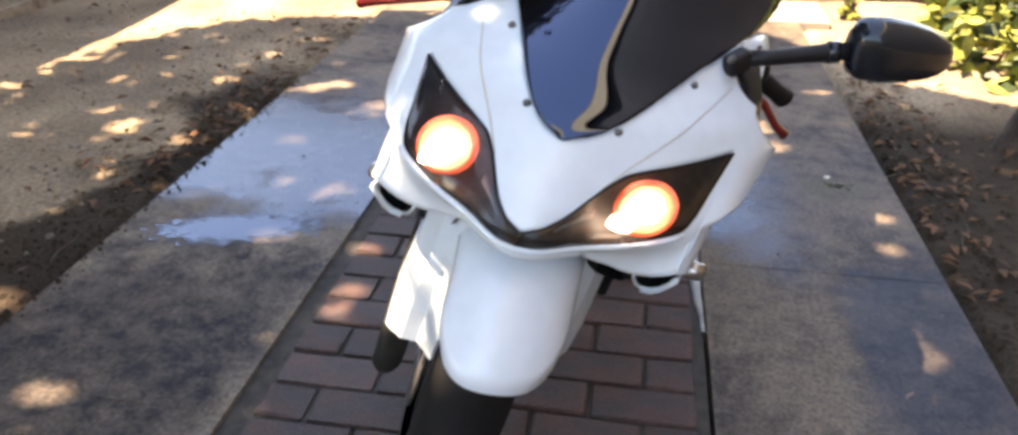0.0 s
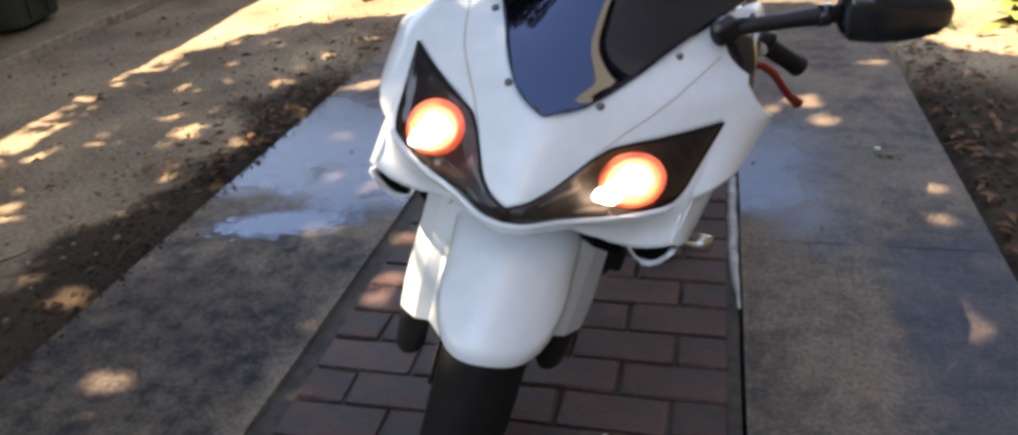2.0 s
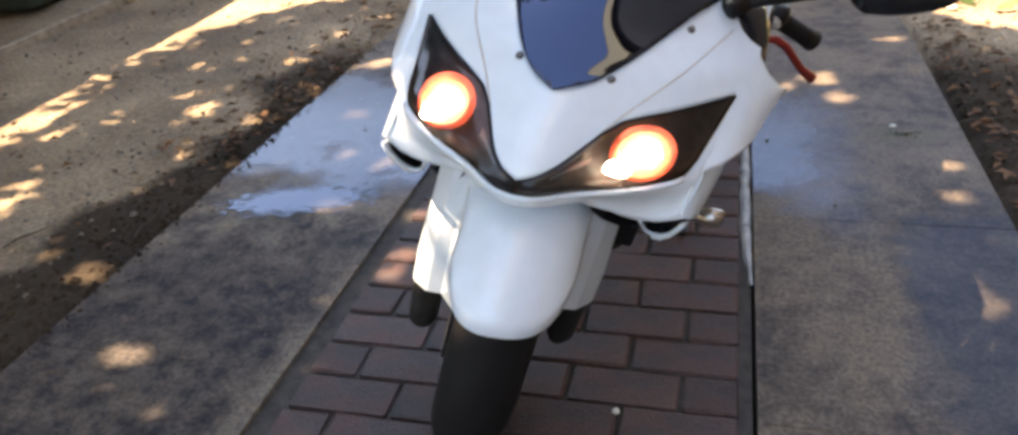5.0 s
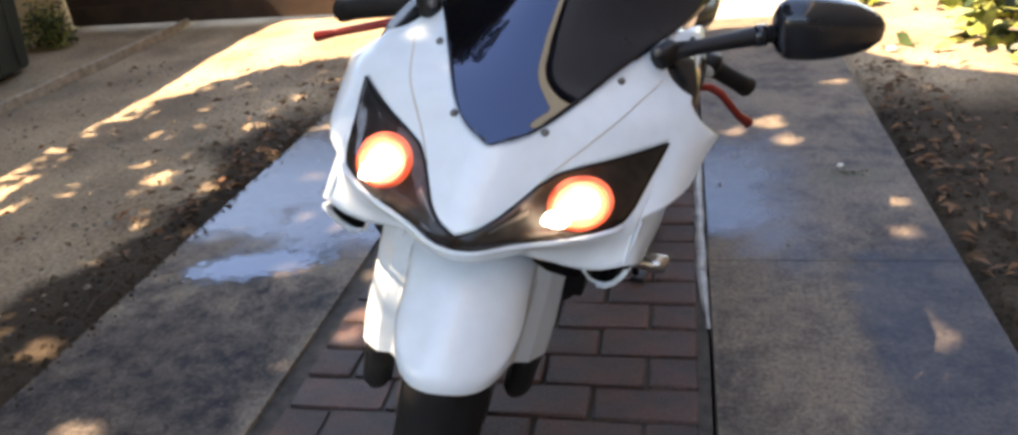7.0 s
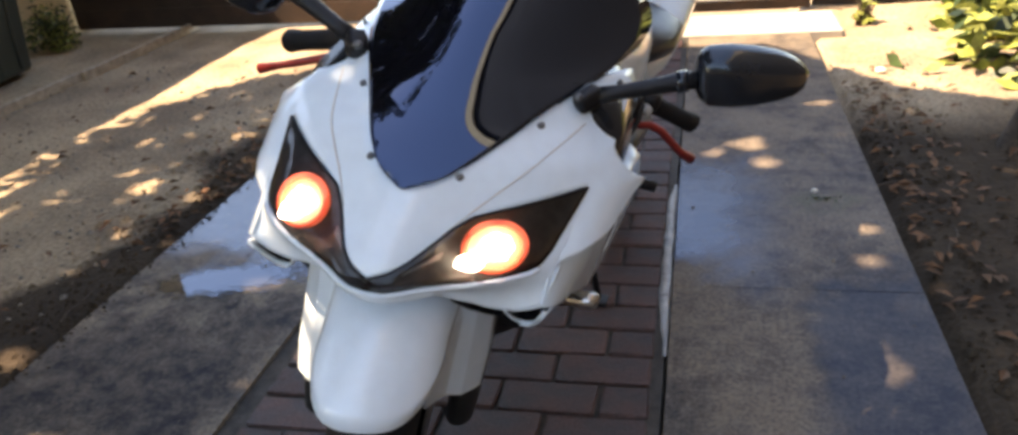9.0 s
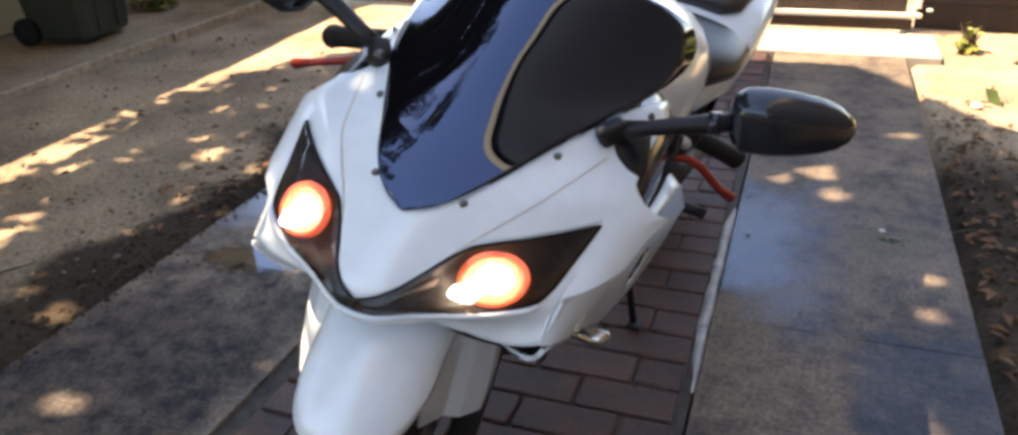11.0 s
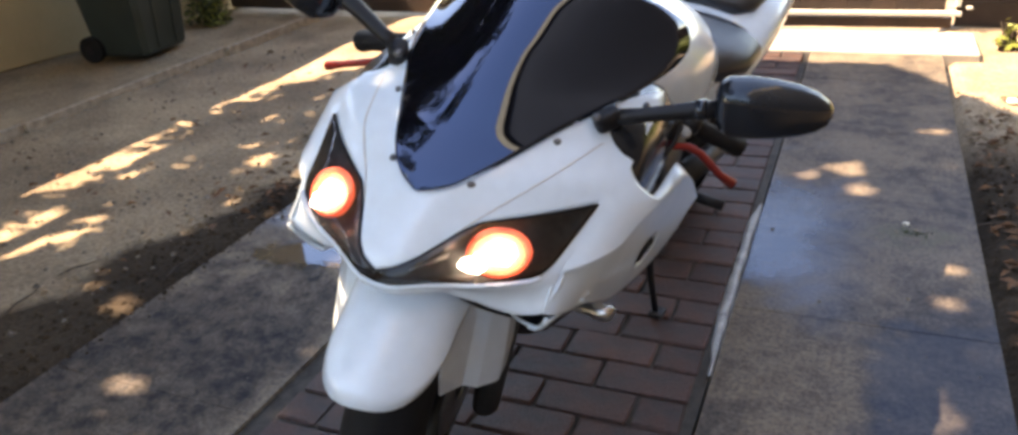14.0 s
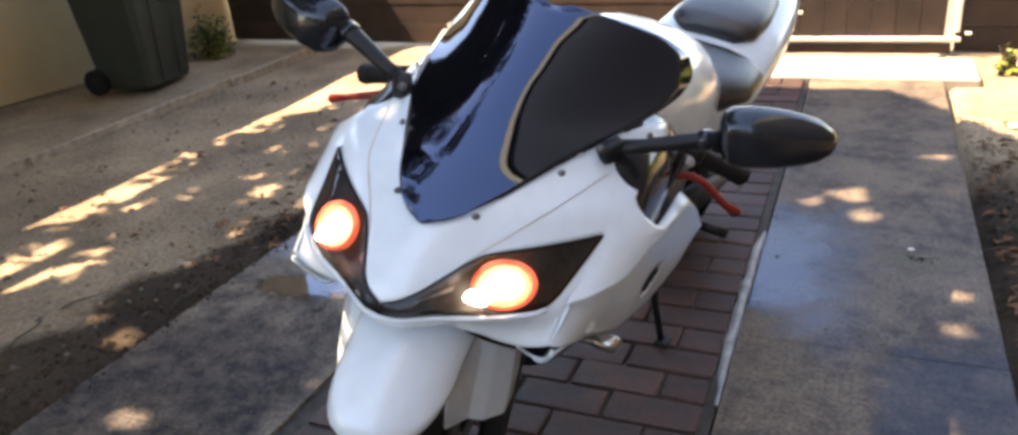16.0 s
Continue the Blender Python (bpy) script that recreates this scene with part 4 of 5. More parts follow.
# cables from the bars into the nose
for pts in ([(0.20, 0.36, 0.80), (0.20, 0.31, 0.775), (0.18, 0.27, 0.72), (0.13, 0.24, 0.66)], [(0.21, 0.385, 0.785), (0.21, 0.34, 0.752), (0.17, 0.30, 0.69), (0.12, 0.28, 0.62)], [(-0.22, 0.32, 0.81), (-0.225, 0.27, 0.78), (-0.19, 0.24, 0.72), (-0.14, 0.23, 0.66)]):
    bpart("cable", tube([along(pts, k / 12) for k in range(13)], 0.0045, 8), BLACK, "black control cable")

# mirrors
MIRROR = Matrix.Translation((0.3525, 0.208, 0.931)) @ Matrix.Rotation(radians(18), 4, "Z") @ Matrix.Rotation(radians(-15), 4, "Y")


def mirror_shell():
    """A wedge with a tall blunt inner end, a flat underside and a rounded tip."""
    bm = bmesh.new()
    rings = []
    for x, d, lo, hi in ((-0.074, 0.014, -0.014, 0.026), (-0.069, 0.024, -0.026, 0.038), (-0.058, 0.034, -0.034, 0.045), (-0.03, 0.040, -0.038, 0.044), (0.0, 0.040, -0.039, 0.038), (0.03, 0.035, -0.038, 0.029), (0.052, 0.027, -0.035, 0.018), (0.067, 0.018, -0.028, 0.006), (0.074, 0.007, -0.018, -0.004)):
        ring = []
        for k in range(28):
            a = 2 * math.pi * k / 28
            c, q = math.cos(a), math.sin(a)
            y = math.copysign(abs(c) ** 0.75, c) * (d if c < 0 else 0.012)
            ring.append(bm.verts.new((x, y, (lo + hi) / 2 + math.copysign(abs(q) ** 0.62, q) * (hi - lo) / 2 + 0.1 * y)))
        rings.append(ring)
    for a, b in zip(rings, rings[1:]):
        for k in range(28):
            bm.faces.new((a[k], a[(k + 1) % 28], b[(k + 1) % 28], b[k]))
    bm.faces.new(rings[0])
    bm.faces.new(rings[-1])
    bmesh.ops.transform(bm, matrix=MIRROR, verts=bm.verts)
    return bm


def lowered(bm):
    bmesh.ops.translate(bm, vec=(0.0, 0.0, -0.022), verts=bm.verts)
    return bm


def mirror_glass():
    bm = bmesh.new()
    bmesh.ops.create_circle(bm, cap_ends=True, segments=28, radius=1.0, matrix=MIRROR @ Matrix.Translation((0, 0.0135, 0)) @ Matrix.Rotation(radians(90), 4, "X") @ Matrix.Diagonal((0.064, 0.028, 1, 1)))
    return solid(bm, 0.001)


for side in (1, -1):
    f = (lambda b: b) if side > 0 else flip
    low = (lambda b: b) if side > 0 else lowered
    shell = bpart("mirror", low(f(mirror_shell())), GLOSS_BLACK, "glossy black mirror shell")
    bpart("mirror_glass", low(f(mirror_glass())), CHROME, parent=shell)
    bpart("mirror_stalk", f(tube([(0.165, 0.163, 0.866), (0.195, 0.170, 0.876), (0.235, 0.178, 0.892), (0.262, 0.182, 0.903), (0.290, 0.188, 0.913)], [0.012, 0.0105, 0.0115, 0.013, 0.012], 14)), BLACK, parent=shell)
    bpart("stalk_collar", f(tube([(0.262, 0.182, 0.903), (0.276, 0.185, 0.908)], 0.0150, 14)), GLOSS_BLACK, "shiny collar", parent=shell)
    foot = box((0.036, 0.026, 0.030), (0, 0, 0), 0.010, 3)
    bmesh.ops.transform(foot, matrix=Matrix.Translation((0.159, 0.157, 0.862)) @ Matrix.Rotation(radians(48), 4, "Z") @ Matrix.Rotation(radians(-28), 4, "Y"), verts=foot.verts)
    knob = bmesh.new()
    bmesh.ops.create_cone(knob, cap_ends=True, segments=6, radius1=0.006, radius2=0.006, depth=0.008, matrix=Matrix.Translation((0.149, 0.139, 0.868)) @ Matrix.Rotation(radians(70), 4, "X"))
    bpart("bolt", f(knob), GREY_METAL, "hexagonal metal bolt", parent=shell)
    mount = bpart("mirror_foot", f(foot), BLACK, "black mirror mount", parent=shell)

# stand, pegs and frame sliders
bpart("side_stand", merge(tube([(0.13, 0.84, 0.30), (0.17, 0.86, 0.17), (0.208, 0.872, 0.074)], [0.010, 0.008, 0.008], 10), box((0.035, 0.045, 0.012), (0.214, 0.873, 0.072), 0.004)), BLACK, "black side stand")
both("frame_slider", lambda: tube([(0.15, 0.155, 0.545), (0.225, 0.16, 0.547), (0.228, 0.16, 0.547), (0.250, 0.161, 0.549), (0.256, 0.161, 0.549)], [0.011, 0.011, 0.014, 0.014, 0.010], 14), CHROME, "shiny metal frame slider")
both("foot_peg", lambda: tube([(0.16, 0.98, 0.36), (0.25, 0.98, 0.36)], [0.012, 0.014], 10), BLACK)

# ---- trees that shade the yard ----
def leaf_cloud(name, points, sizes, mat, parent, label="", upright=0.0):
    n = len(points)
    rng = np.random.default_rng(5)
    a = rng.normal(size=(n, 3))
    a[:, 2] *= 0.45
    a /= np.linalg.norm(a, axis=1)[:, None]
    b = rng.normal(size=(n, 3))
    b[:, 2] *= 0.8
    b -= a * np.sum(a * b, axis=1)[:, None]
    b /= np.linalg.norm(b, axis=1)[:, None]
    s = np.asarray(sizes)[:, None]
    p = np.asarray(points)
    v = np.stack([p - a * s, p - a * s * 0.1 + b * s * 0.42, p + a * s, p - a * s * 0.1 - b * s * 0.42], axis=1).reshape(-1, 3)
    me = bpy.data.meshes.new(name)
    me.from_pydata(v.tolist(), [], np.arange(4 * n).reshape(n, 4).tolist())
    me.materials.append(mat)
    ob = new(name, me)
    ob.parent = parent
    if label:
        ob["label"] = label
    return ob


def shade_at(x, y):
    """How closed the crown is over a spot of the yard, 0 to 1."""
    wob = 0.10 * noise.noise(Vector((x * 1.6, y * 1.6, 11)))
    far = lerp(x, (-2.584, -1.96, -0.925, 0.006, 0.357, 0.54, 0.702, 0.822, 1.024, 1.124, 1.525), (4.617, 4.547, 4.556, 4.539, 4.504, 4.262, 4.077, 3.902, 3.807, 3.721, 3.51)) + 0.8 * wob
    if y > far or y < 1.0 + 3 * wob or x > 1.55 + 3 * wob:
        return 0.0
    for cx, cy, r in GAPS:
        if (x - cx) ** 2 + (y - cy) ** 2 < r * r * (1 + 1.6 * noise.noise(Vector((x * 14, y * 14, 6)))):
            return 0.0
    if x < -1.45:
        fine = 0.8 * noise.noise(Vector((x * 6, y * 6, 2))) + 0.8 * noise.noise(Vector((x * 15, y * 15, 4)))
        lit = lerp(y, (0.974, 2.21, 2.421, 2.886, 3.307, 3.627, 3.953, 4.175, 4.403, 4.646), (-0.412, -0.285, 0.203, 0.163, 0.104, 0.11, 0.198, 0.333, 0.583, 1.248))
        if x + 2.9 < lit + 0.28 * fine:
            return 0.0
        return 1.0 if fine > (-0.34 if y > 2.35 else -0.70) - 0.25 * max(0, (x + 2.0)) else 0.0
    n = noise.noise(Vector((x * 6.5, y * 6.5, 8)))
    return 1.0 if n > -0.62 else 0.0


# pools of light wanted on ground and bike: x, y, radius
GAPS = [(0.449, 1.96, 0.052), (0.455, 1.862, 0.054), (0.383, 1.743, 0.058), (0.353, 1.635, 0.038), (0.334, 2.267, 0.042), (-1.331, 1.473, 0.06), (-1.732, 1.791, 0.06), (-1.09, 2.434, 0.075), (-1.22, 2.463, 0.06), (-1.156, 2.144, 0.055), (0.223, 3.177, 0.08), (0.121, 3.1, 0.05), (-2.47, 2.11, 0.20), (-1.9, 1.85, 0.045), (-1.702, 1.771, 0.05), (-2.063, 2.899, 0.08), (-1.759, 2.799, 0.06), (-1.614, 3.066, 0.08), (-2.364, 1.565, 0.1), (-1.161, 3.128, 0.085), (-1.418, 3.336, 0.09), (-1.336, 2.786, 0.06), (0.517, 2.521, 0.05), (0.494, 2.342, 0.045), (0.282, 3.028, 0.05), (-0.856, 1.932, 0.06), (-0.865, 1.83, 0.045), (-0.887, 2.137, 0.055), (-0.305, 1.34, 0.07), (-0.225, 1.335, 0.06), (0.115, 1.350, 0.024), (0.14, 1.415, 0.026), (0.15, 1.27, 0.012), (-0.16, 1.225, 0.04), (-0.113, 1.30, 0.045), (-0.125, 1.312, 0.050), (-0.211, 1.309, 0.052), (-0.055, 1.284, 0.03), (-0.159, 1.215, 0.03)]
tree = thing("tree", (-3.9, 0.4, -0.05), "leafy shade tree that dapples the yard", "tree")
tb = tube([(0, 0, -0.1), (0.05, 0.05, 0.8), (0.1, 0.15, 1.8), (0.2, 0.5, 2.6), (0.4, 1.3, 3.4), (0.6, 2.4, 3.8)], [0.2, 0.16, 0.14, 0.11, 0.07, 0.03], 12)
for x, y, z in ((2.2, 0.3, 3.8), (-1.0, 2.6, 3.8), (2.0, 2.6, 3.8), (-0.8, 0.6, 3.7)):
    tb = merge(tb, tube([(0.1, 0.2, 1.9), (x * 0.4, 0.2 + y * 0.3, 2.9), (x, y, z)], [0.09, 0.06, 0.02], 8))
part("trunk", tb, BARK, tree, smooth=True)
rng = np.random.default_rng(3)
# unseen crown: leaves set sunward of each spot meant to be shaded
lx, ly, lz = rng.uniform(-3.05, 1.9, 115000), rng.uniform(0.75, 4.75, 115000), rng.uniform(3.3, 4.1, 115000)
leaves = []
for x, y, z in zip(lx, ly, lz):
    if shade_at(x, y) > 0.5:
        leaves.append((x + TO_SUN.x / TO_SUN.z * z + 3.9, y + TO_SUN.y / TO_SUN.z * z - 0.4, z + 0.05))
# unseen leaves over the near end, added for dark streaks in the windscreen
bx, by, bz = rng.uniform(-5.5, -0.6, 60000), rng.uniform(-3.6, 0.7, 60000), rng.uniform(3.5, 4.5, 60000)
for x, y, z in zip(bx, by, bz):
    if noise.noise(Vector((x * 1.1 + y * 0.4, y * 0.5, 21))) + 0.35 * noise.noise(Vector((x * 3.0, y * 3.0, 5))) > -0.12 + 0.42 * (x + 1.35):
        leaves.append((x + 3.9, y - 0.4, z + 0.05))
crown = leaf_cloud("crown", leaves, rng.uniform(0.032, 0.058, len(leaves)), LEAF_DARK, tree)
crown["kind"] = "stuff"

# ---- yard things ----
def wheelie_bin():
    t = thing("wheelie_bin", (-4.211, 4.413, -0.05), "dark green plastic wheelie bin beside the house wall", "bin")
    t.rotation_euler.z = radians(8)
    bm = bmesh.new()
    rings = []
    for z, w, d, in ((0.03, 0.19, 0.21), (0.05, 0.2, 0.22), (0.5, 0.235, 0.265), (0.62, 0.243, 0.275), (0.95, 0.27, 0.31)):
        rings.append([bm.verts.new((x * w, y * d, z)) for x, y in ((-0.86, -1), (0.86, -1), (1, -0.86), (1, 0.86), (0.86, 1), (-0.86, 1), (-1, 0.86), (-1, -0.86))])
    for a, b in zip(rings, rings[1:]):
        for k in range(8):
            bm.faces.new((a[k], a[(k + 1) % 8], b[(k + 1) % 8], b[k]))
    bm.faces.new(rings[0])
    part("body", bm, BIN, t)
    # black plate paints the shade of a grip hollow
    part("grip_recess_shade", box((0.006, 0.10, 0.06), (0.247, 0.05, 0.58), 0.01), BLACK, t)
    for y in (-0.09, 0.09):
        r = tube([(0.206, y, 0.06), (0.262, y * 1.2, 0.82)], 0.008, 8)
        part("rib", r, BIN, t)
    part("rim", box((0.60, 0.68, 0.04), (0, 0, 0.95), 0.012), BIN, t)
    lid = bmesh.new()
    bmesh.ops.create_grid(lid, x_segments=10, y_segments=10, size=0.5)
    for v in lid.verts:
        v.co = Vector((v.co.x * 0.62, v.co.y * 0.72, 0.985 + 0.06 * (1 - (2 * v.co.x) ** 2) * (1 - (2 * v.co.y) ** 2)))
    part("lid", solid(lid, 0.01), BIN, t, smooth=True)
    part("handle", tube([(-0.33, -0.2, 0.93), (-0.37, -0.2, 0.94), (-0.37, 0.2, 0.94), (-0.33, 0.2, 0.93)], 0.014, 8), BIN, t)
    for y in (-0.24, 0.24):
        w = tube([(-0.19, y - 0.025, 0.085), (-0.19, y - 0.02, 0.085), (-0.19, y + 0.02, 0.085), (-0.19, y + 0.025, 0.085)], [0.07, 0.085, 0.085, 0.07], 24)
        wheel = part("wheel", w, RUBBER, t)
        part("hub", tube([(-0.19, y - 0.028, 0.085), (-0.19, y + 0.028, 0.085)], 0.03, 14), BLACK, wheel)
    return t


wheelie_bin()


def shrub(name, at, size, count, leaf, mats, label, seed):
    t = thing(name, at, label, "shrub")
    r = np.random.default_rng(seed)
    stems = None
    for k in range(9):
        a = 2 * math.pi * k / 9 + r.uniform(-0.3, 0.3)
        top = (math.cos(a) * size[0] * r.uniform(0.4, 0.8), math.sin(a) * size[1] * r.uniform(0.4, 0.8), size[2] * r.uniform(0.6, 0.95))
        s = tube([(math.cos(a) * 0.03, math.sin(a) * 0.03, -0.03), (top[0] * 0.5, top[1] * 0.5, top[2] * 0.6), top], [0.012, 0.008, 0.003], 6)
        stems = s if stems is None else merge(stems, s)
    part("stems", stems, BARK, t)
    clumps = r.normal(size=(26, 3))
    clumps /= np.linalg.norm(clumps, axis=1)[:, None]
    clumps[:, 2] = np.abs(clumps[:, 2])
    clumps = clumps * r.uniform(0.45, 0.9, 26)[:, None] * np.array(size)
    for i, m in enumerate(mats):
        n = count // len(mats)
        c = clumps[r.integers(0, 26, n)]
        p = c + r.normal(size=(n, 3)) * np.array(size) * 0.17
        p[:, 2] = np.clip(p[:, 2], 0.02, None)
        ob = leaf_cloud("foliage", p, r.uniform(0.6, 1.2, n) * leaf, m, t)
        ob["kind"] = "stuff"
    return t


shrub("shrub", (1.714, 4.352, -0.03), (0.62, 0.62, 0.66), 1900, 0.072, (LEAF_LIGHT, LEAF_DARK, LEAF_LIGHT), "sunlit light green leafy shrub at the yard's edge", 4)
shrub("shrub", (2.669, 4.095, -0.03), (0.6, 0.5, 0.7), 1700, 0.07, (LEAF_LIGHT, LEAF_DARK), "leafy green shrub at the yard's edge", 5)
shrub("shrub", (-4.35, 5.252, -0.05), (0.2, 0.2, 0.3), 1400, 0.02, (LEAF_DARK, LEAF_LIGHT), "small dark green bush against the house wall", 6)
shrub("weed", (0.902, 5.0, -0.03), (0.07, 0.06, 0.14), 60, 0.028, (LEAF_LIGHT,), "small yellow-green weed at the fence foot", 7)

# hedge out of view behind the camera, added to darken reflections
hr = np.random.default_rng(9)
for at, size, n, label in (((-1.5, -8.5, 0), (6.5, 0.8, 3.0), 16000, "unseen dark green hedge added for dark reflections"),):
    hedge = thing("hedge", at, label, "hedge")
    hp = np.stack([hr.uniform(-1, 1, n) * size[0], hr.uniform(-1, 1, n) * size[1], hr.uniform(0, 1, n) ** 0.9 * size[2]], axis=1)
    hp[:, 0] += 0.25 * np.sin(hp[:, 1] * 2.1) + 0.2 * np.sin(hp[:, 2] * 4)
    hp[:, 2] *= 0.88 + 0.12 * np.sin(hp[:, 1] * 1.3 + hp[:, 0])
    hl = leaf_cloud("foliage", hp, hr.uniform(0.08, 0.15, n), LEAF_DARK, hedge)
    hl["kind"] = "stuff"

sapling = thing("sapling", (1.082, 3.216, -0.03), "thin dark tree trunk leaning in the dirt", "tree")
part("trunk", tube([(0, 0, -0.05), (0.01, 0.0, 0.02), (0.035, 0.0, 0.12), (0.10, 0.01, 0.35), (0.16, 0.02, 0.7), (0.2, 0.0, 1.4), (0.26, -0.05, 2.4)], [0.055, 0.045, 0.036, 0.033, 0.032, 0.03, 0.024], 14), BARK, sapling, smooth=True)
twigs = tube([(0.2, 0, 1.4), (0.5, 0.2, 2.0), (0.6, 0.3, 2.6)], [0.02, 0.014, 0.006], 8)
part("limb", twigs, BARK, sapling, smooth=True)
sr = np.random.default_rng(12)
part_leaves = leaf_cloud("crown", sr.normal(size=(900, 3)) * np.array((0.45, 0.45, 0.3)) + np.array((0.6, 0.0, 2.6)), sr.uniform(0.03, 0.05, 900), LEAF_DARK, sapling)
part_leaves["kind"] = "stuff"

edging = thing("garden_edging", (-3.565, 3.72, -0.05), "thin weathered edging board sunk in dirt", "edging")
for k in range(3):
    ob = part("plank", box((0.028, 1.5, 0.06), (0, 0, 0.012), 0.004), EDGING, edging)
    ob.location, ob.rotation_euler.z = (0.008 * (k - 1), (k - 1) * 1.5, 0), radians(0.6)

# a shallow puddle held at the slab joint
def puddle():
    """A thin film of water; its edge thins out raggedly in the material."""
    bm = bmesh.new()
    bmesh.ops.create_circle(bm, cap_ends=True, segments=48, radius=1.0)
    me = bpy.data.meshes.new("puddle")
    bm.to_mesh(me)
    bm.free()
    me.materials.append(WATER)
    ob = new("puddle", me)
    ob.location, ob.scale, ob.rotation_euler.z = (-1.255, 2.165, 0.0022), (0.36, 0.135, 1.0), radians(14)
    return tagged(ob, "shallow puddle reflecting sky on wet concrete", "puddle")


puddle()

# fallen leaves: a drift beside each strip
def fallen(name, count, where, label, seed, size=(0.012, 0.03)):
    r = np.random.default_rng(seed)
    vs, fs = [], []
    for k in range(count):
        x, y = where(r)
        z = max(ground_height(x, y), -0.02 if not STRIP_L < x < STRIP_R else 0.004) + 0.008
        a, s, curl = r.uniform(0, 6.3), r.uniform(*size), r.uniform(0.1, 0.5)
        d, e = Vector((math.cos(a), math.sin(a), r.uniform(-0.2, 0.3))), Vector((-math.sin(a), math.cos(a), r.uniform(-0.2, 0.2)))
        c = Vector((x, y, z))
        i = len(vs)
        vs += [c - d * s, c + e * s * 0.45 + Vector((0, 0, s * curl)), c + d * s, c - e * s * 0.45 + Vector((0, 0, s * curl)), c]
        fs += [(i, i + 4, i + 1), (i + 1, i + 4, i + 2), (i + 2, i + 4, i + 3), (i + 3, i + 4, i)]
    ob = new(name, mesh_from(name, vs, fs, DRY_LEAF))
    return tagged(ob, label, "leaves", kind="stuff")


fallen("fallen_leaves", 170, lambda r: (0.64 + abs(r.normal()) * 0.16, r.uniform(1.9, 3.9)), "dry orange brown leaves drifted along the concrete strip", 1)
fallen("fallen_leaves", 160, lambda r: (-1.62 - abs(r.normal()) * 0.18, r.uniform(2.3, 4.4)), "dry brown leaves in the dirt beside the wet strip", 2)
fallen("fallen_leaves", 90, lambda r: (r.uniform(-3.2, -1.7), r.uniform(1.3, 4.5)), "scattered dry leaves on bare dirt", 3)
fallen("fallen_leaves", 40, lambda r: (r.uniform(0.7, 1.6), r.uniform(2.2, 4.4)), "scattered dry leaves on bare dirt", 4)

def pebbles(name, count, where, size, label, seed, mat):
    """Loose crumbs and stones, each a small uneven lump."""
    r = np.random.default_rng(seed)
    vs, fs = [], []
    for k in range(count):
        x, y = where(r)
        s = r.uniform(*size) * (1 if r.uniform() < 0.9 else 1.8)
        on_slab = STRIP_L < x < STRIP_R
        z = (0.001 if on_slab else ground_height(x, y)) + s * 0.3
        i, a0 = len(vs), r.uniform(0, 6.3)
        vs.append((x, y, z + s * r.uniform(0.5, 0.9)))
        for j in range(5):
            a = a0 + j * 1.2566
            vs.append((x + math.cos(a) * s * r.uniform(0.7, 1.2), y + math.sin(a) * s * r.uniform(0.7, 1.2), z - s * r.uniform(0, 0.4)))
        fs += [(i, i + 1 + j, i + 1 + (j + 1) % 5) for j in range(5)]
    ob = new(name, mesh_from(name, vs, fs, mat))
    return tagged(ob, label, "debris", kind="stuff")


pebbles("soil_crumbs", 1500, lambda r: (-1.575 - abs(r.normal()) * 0.22, r.uniform(1.2, 4.4)), (0.003, 0.011), "dark damp soil crumbs beside the concrete strip", 21, DIRT)
pebbles("soil_crumbs", 260, lambda r: (-1.572 + abs(r.normal()) * 0.022, r.uniform(1.4, 4.3)), (0.002, 0.006), "soil crumbs spilled onto the strip's edge", 22, DIRT)
pebbles("soil_crumbs", 900, lambda r: (0.60 + abs(r.normal()) * 0.2, r.uniform(1.7, 4.2)), (0.003, 0.011), "dark soil crumbs beside the concrete strip", 23, DIRT)
pebbles("pebbles", 700, lambda r: (r.uniform(-3.6, -1.7), r.uniform(1.3, 4.8)), (0.003, 0.010), "small pale stones scattered over dirt", 24, PEBBLE)
pebbles("pebbles", 60, lambda r: (r.uniform(0.02, 0.58), r.uniform(1.4, 3.6)), (0.0015, 0.004), "fine grit on the concrete strip", 25, PEBBLE)
pebbles("pebbles", 70, lambda r: (r.uniform(-1.55, -0.96), r.uniform(1.4, 3.6)), (0.0015, 0.004), "fine grit on the wet concrete strip", 26, PEBBLE)

def stone(at, size, label, seed):
    bm = bmesh.new()
    bmesh.ops.create_icosphere(bm, subdivisions=2, radius=size, matrix=Matrix.Diagonal((1.0, 0.8, 0.6, 1)))
    for v in bm.verts:
        v.co *= 1 + 0.25 * noise.noise(v.co * (0.9 / size) + Vector((seed, 0, 0)))
    ob = part("pebble", bm, WHITE_METAL, None)
    ob.location = at
    tagged(ob, label, "pebble")


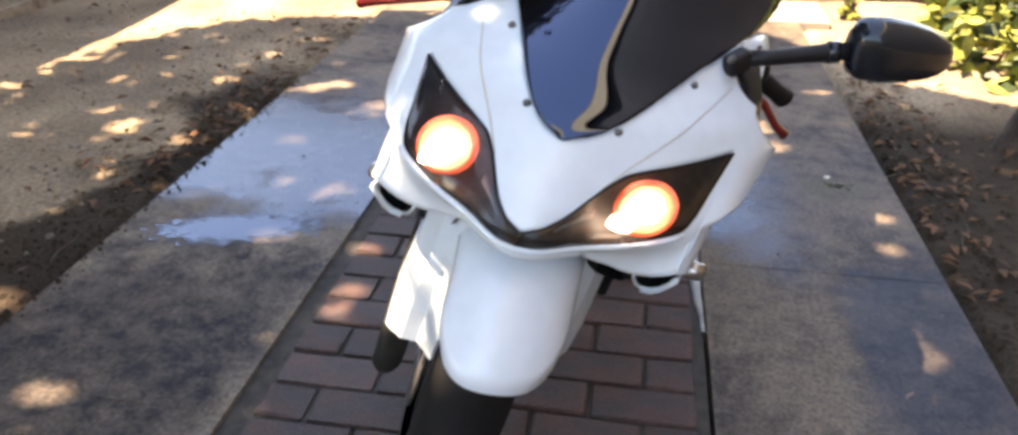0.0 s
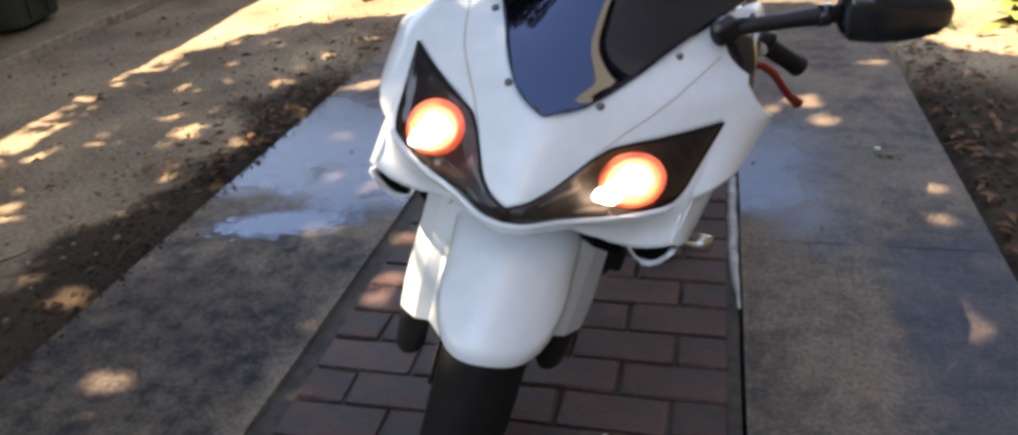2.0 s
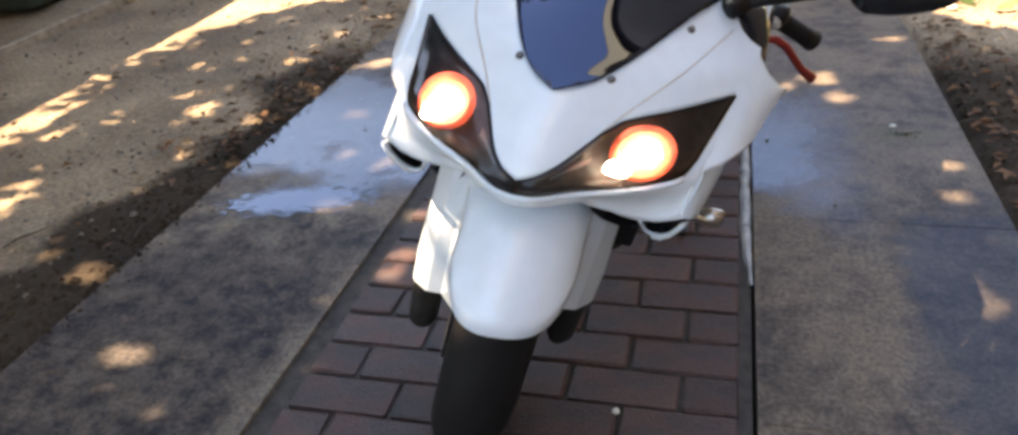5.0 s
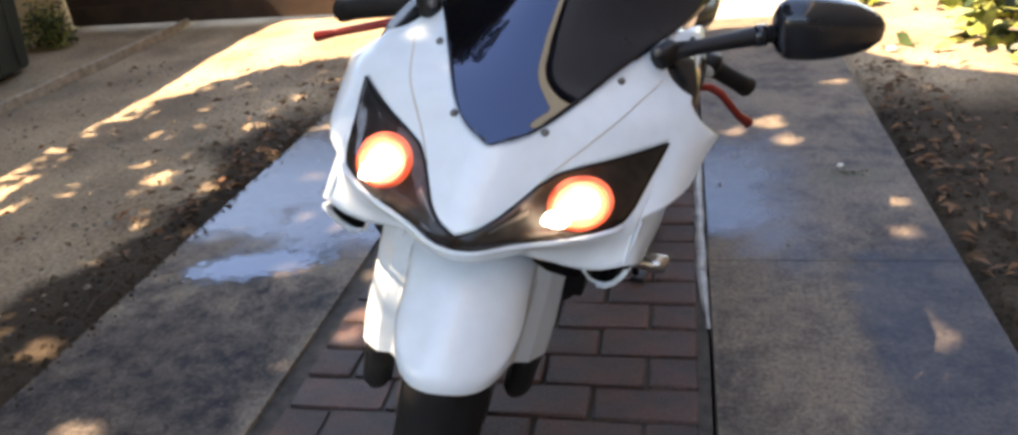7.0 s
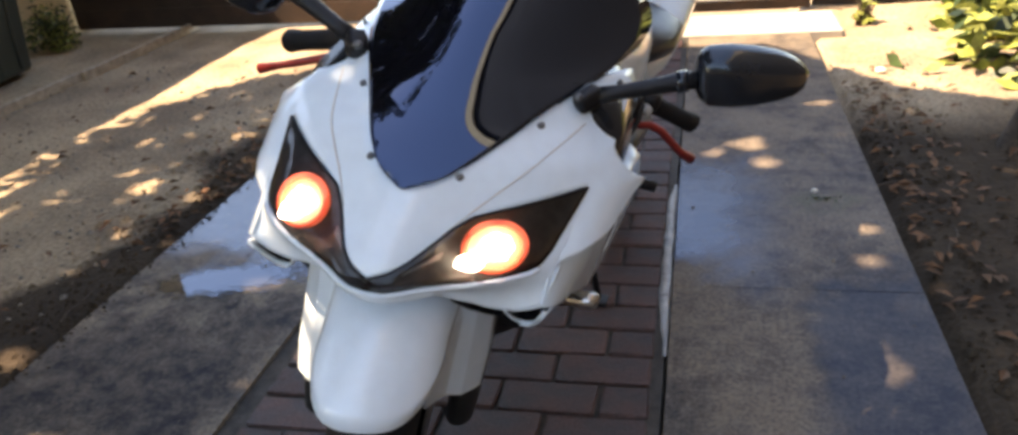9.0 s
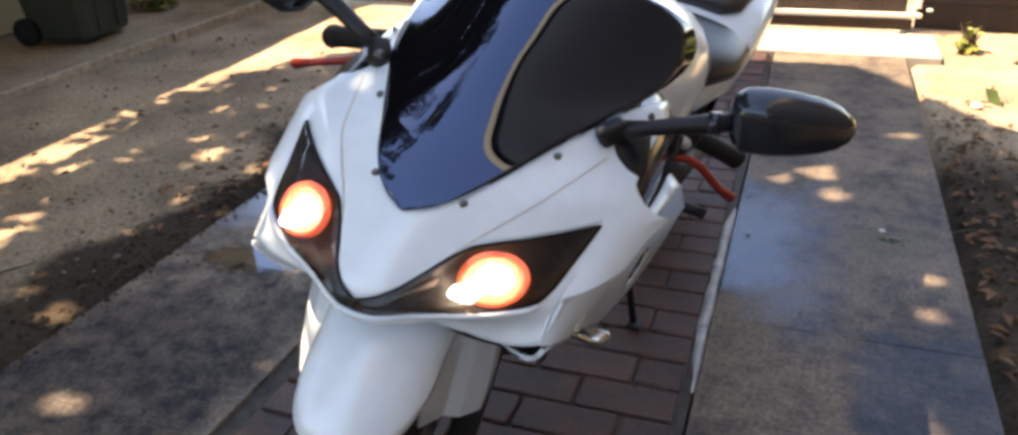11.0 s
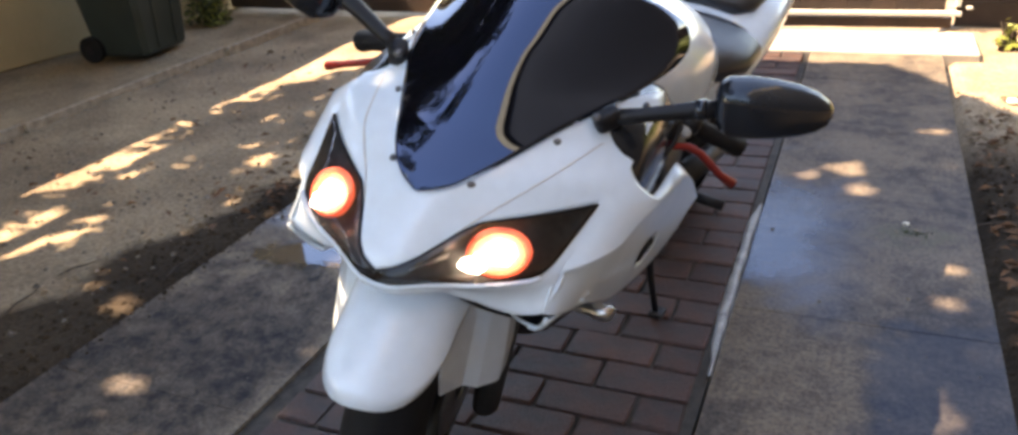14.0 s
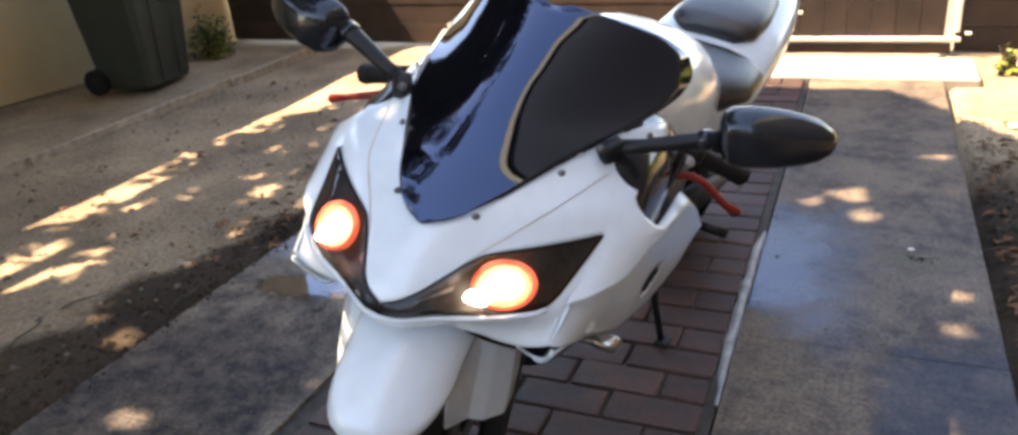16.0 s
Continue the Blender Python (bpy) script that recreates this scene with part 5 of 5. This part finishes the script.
stone((0.41, 2.786, 0.004), 0.010, "single white pebble on damp concrete", 1)
stone((-0.253, 1.455, 0.0), 0.008, "single white pebble on brick paving", 2)
stone((0.825, 4.08, -0.015), 0.022, "pale stone lying on sunlit dirt", 3)
mr = np.random.default_rng(41)
moss = thing("moss_tuft", (0.435, 2.731, 0.0), "small dark green moss tuft in the concrete", "moss", kind="stuff")
leaf_cloud("moss_leaves", mr.normal(size=(60, 3)) * np.array((0.022, 0.010, 0.002)) + np.array((0, 0, 0.005)), mr.uniform(0.003, 0.007, 60), LEAF_DARK, moss)

# twigs in the dirt
twig_at = random.Random(31)
for k in range(9):
    x, y = twig_at.choice(((-1.75, 2.4), (-1.9, 2.0), (-2.2, 2.9), (0.8, 2.8), (0.95, 3.4))) 
    x, y, a, n = x + twig_at.uniform(-0.2, 0.2), y + twig_at.uniform(-0.5, 0.5), twig_at.uniform(0, 3.1), twig_at.uniform(0.05, 0.11)
    z = ground_height(x, y) + 0.006
    tw = tube([(-n, 0, 0), (-n * 0.3, 0.008, 0.004), (n * 0.4, -0.006, 0.005), (n, 0.004, 0.001)], [0.0025, 0.003, 0.0025, 0.0015], 6)
    ob = part("twig", tw, BARK, None)
    ob.location, ob.rotation_euler.z = (x, y, z), a
    tagged(ob, "thin dry brown twig lying on dirt", "twig", "twigs in the dirt")

# ---- paving bricks, running bond ----
paving = thing("brick_paving", (0, 0, 0), "dark red brick paving in running bond", "paving", kind="structure")
ROW, LEN = 0.1046, 0.2165


def brick_mesh(length, seed):
    bm = box((length - 0.009, ROW - 0.009, 0.05), (0, 0, -0.025), 0.0055, 2)
    r = random.Random(seed)
    for v in bm.verts:
        v.co += Vector((r.uniform(-1, 1), r.uniform(-1, 1), r.uniform(-1, 1))) * 0.0018
    me = bpy.data.meshes.new("brick")
    bm.to_mesh(me)
    bm.free()
    me.materials.append(BRICK)
    return me


FULL, HALF = [brick_mesh(LEN, k) for k in range(5)], [brick_mesh(LEN / 2, 20 + k) for k in range(3)]
pick = random.Random(8)
for k in range(-14, 30):
    y = 1.790 - ROW / 2 + k * ROW
    x = BRICK_R
    spans = [LEN / 2] + [LEN] * 3 + [LEN / 2] if k % 2 == 0 else [LEN] * 4
    for i, w in enumerate(spans):
        ob = new("brick", pick.choice(FULL if w == LEN else HALF))
        ob.parent = paving
        ob.location = (x - w / 2, y, pick.uniform(-0.006, -0.001))
        ob.rotation_euler = (pick.uniform(-0.012, 0.012), pick.uniform(-0.01, 0.01), pick.uniform(-0.012, 0.012))
        x -= w
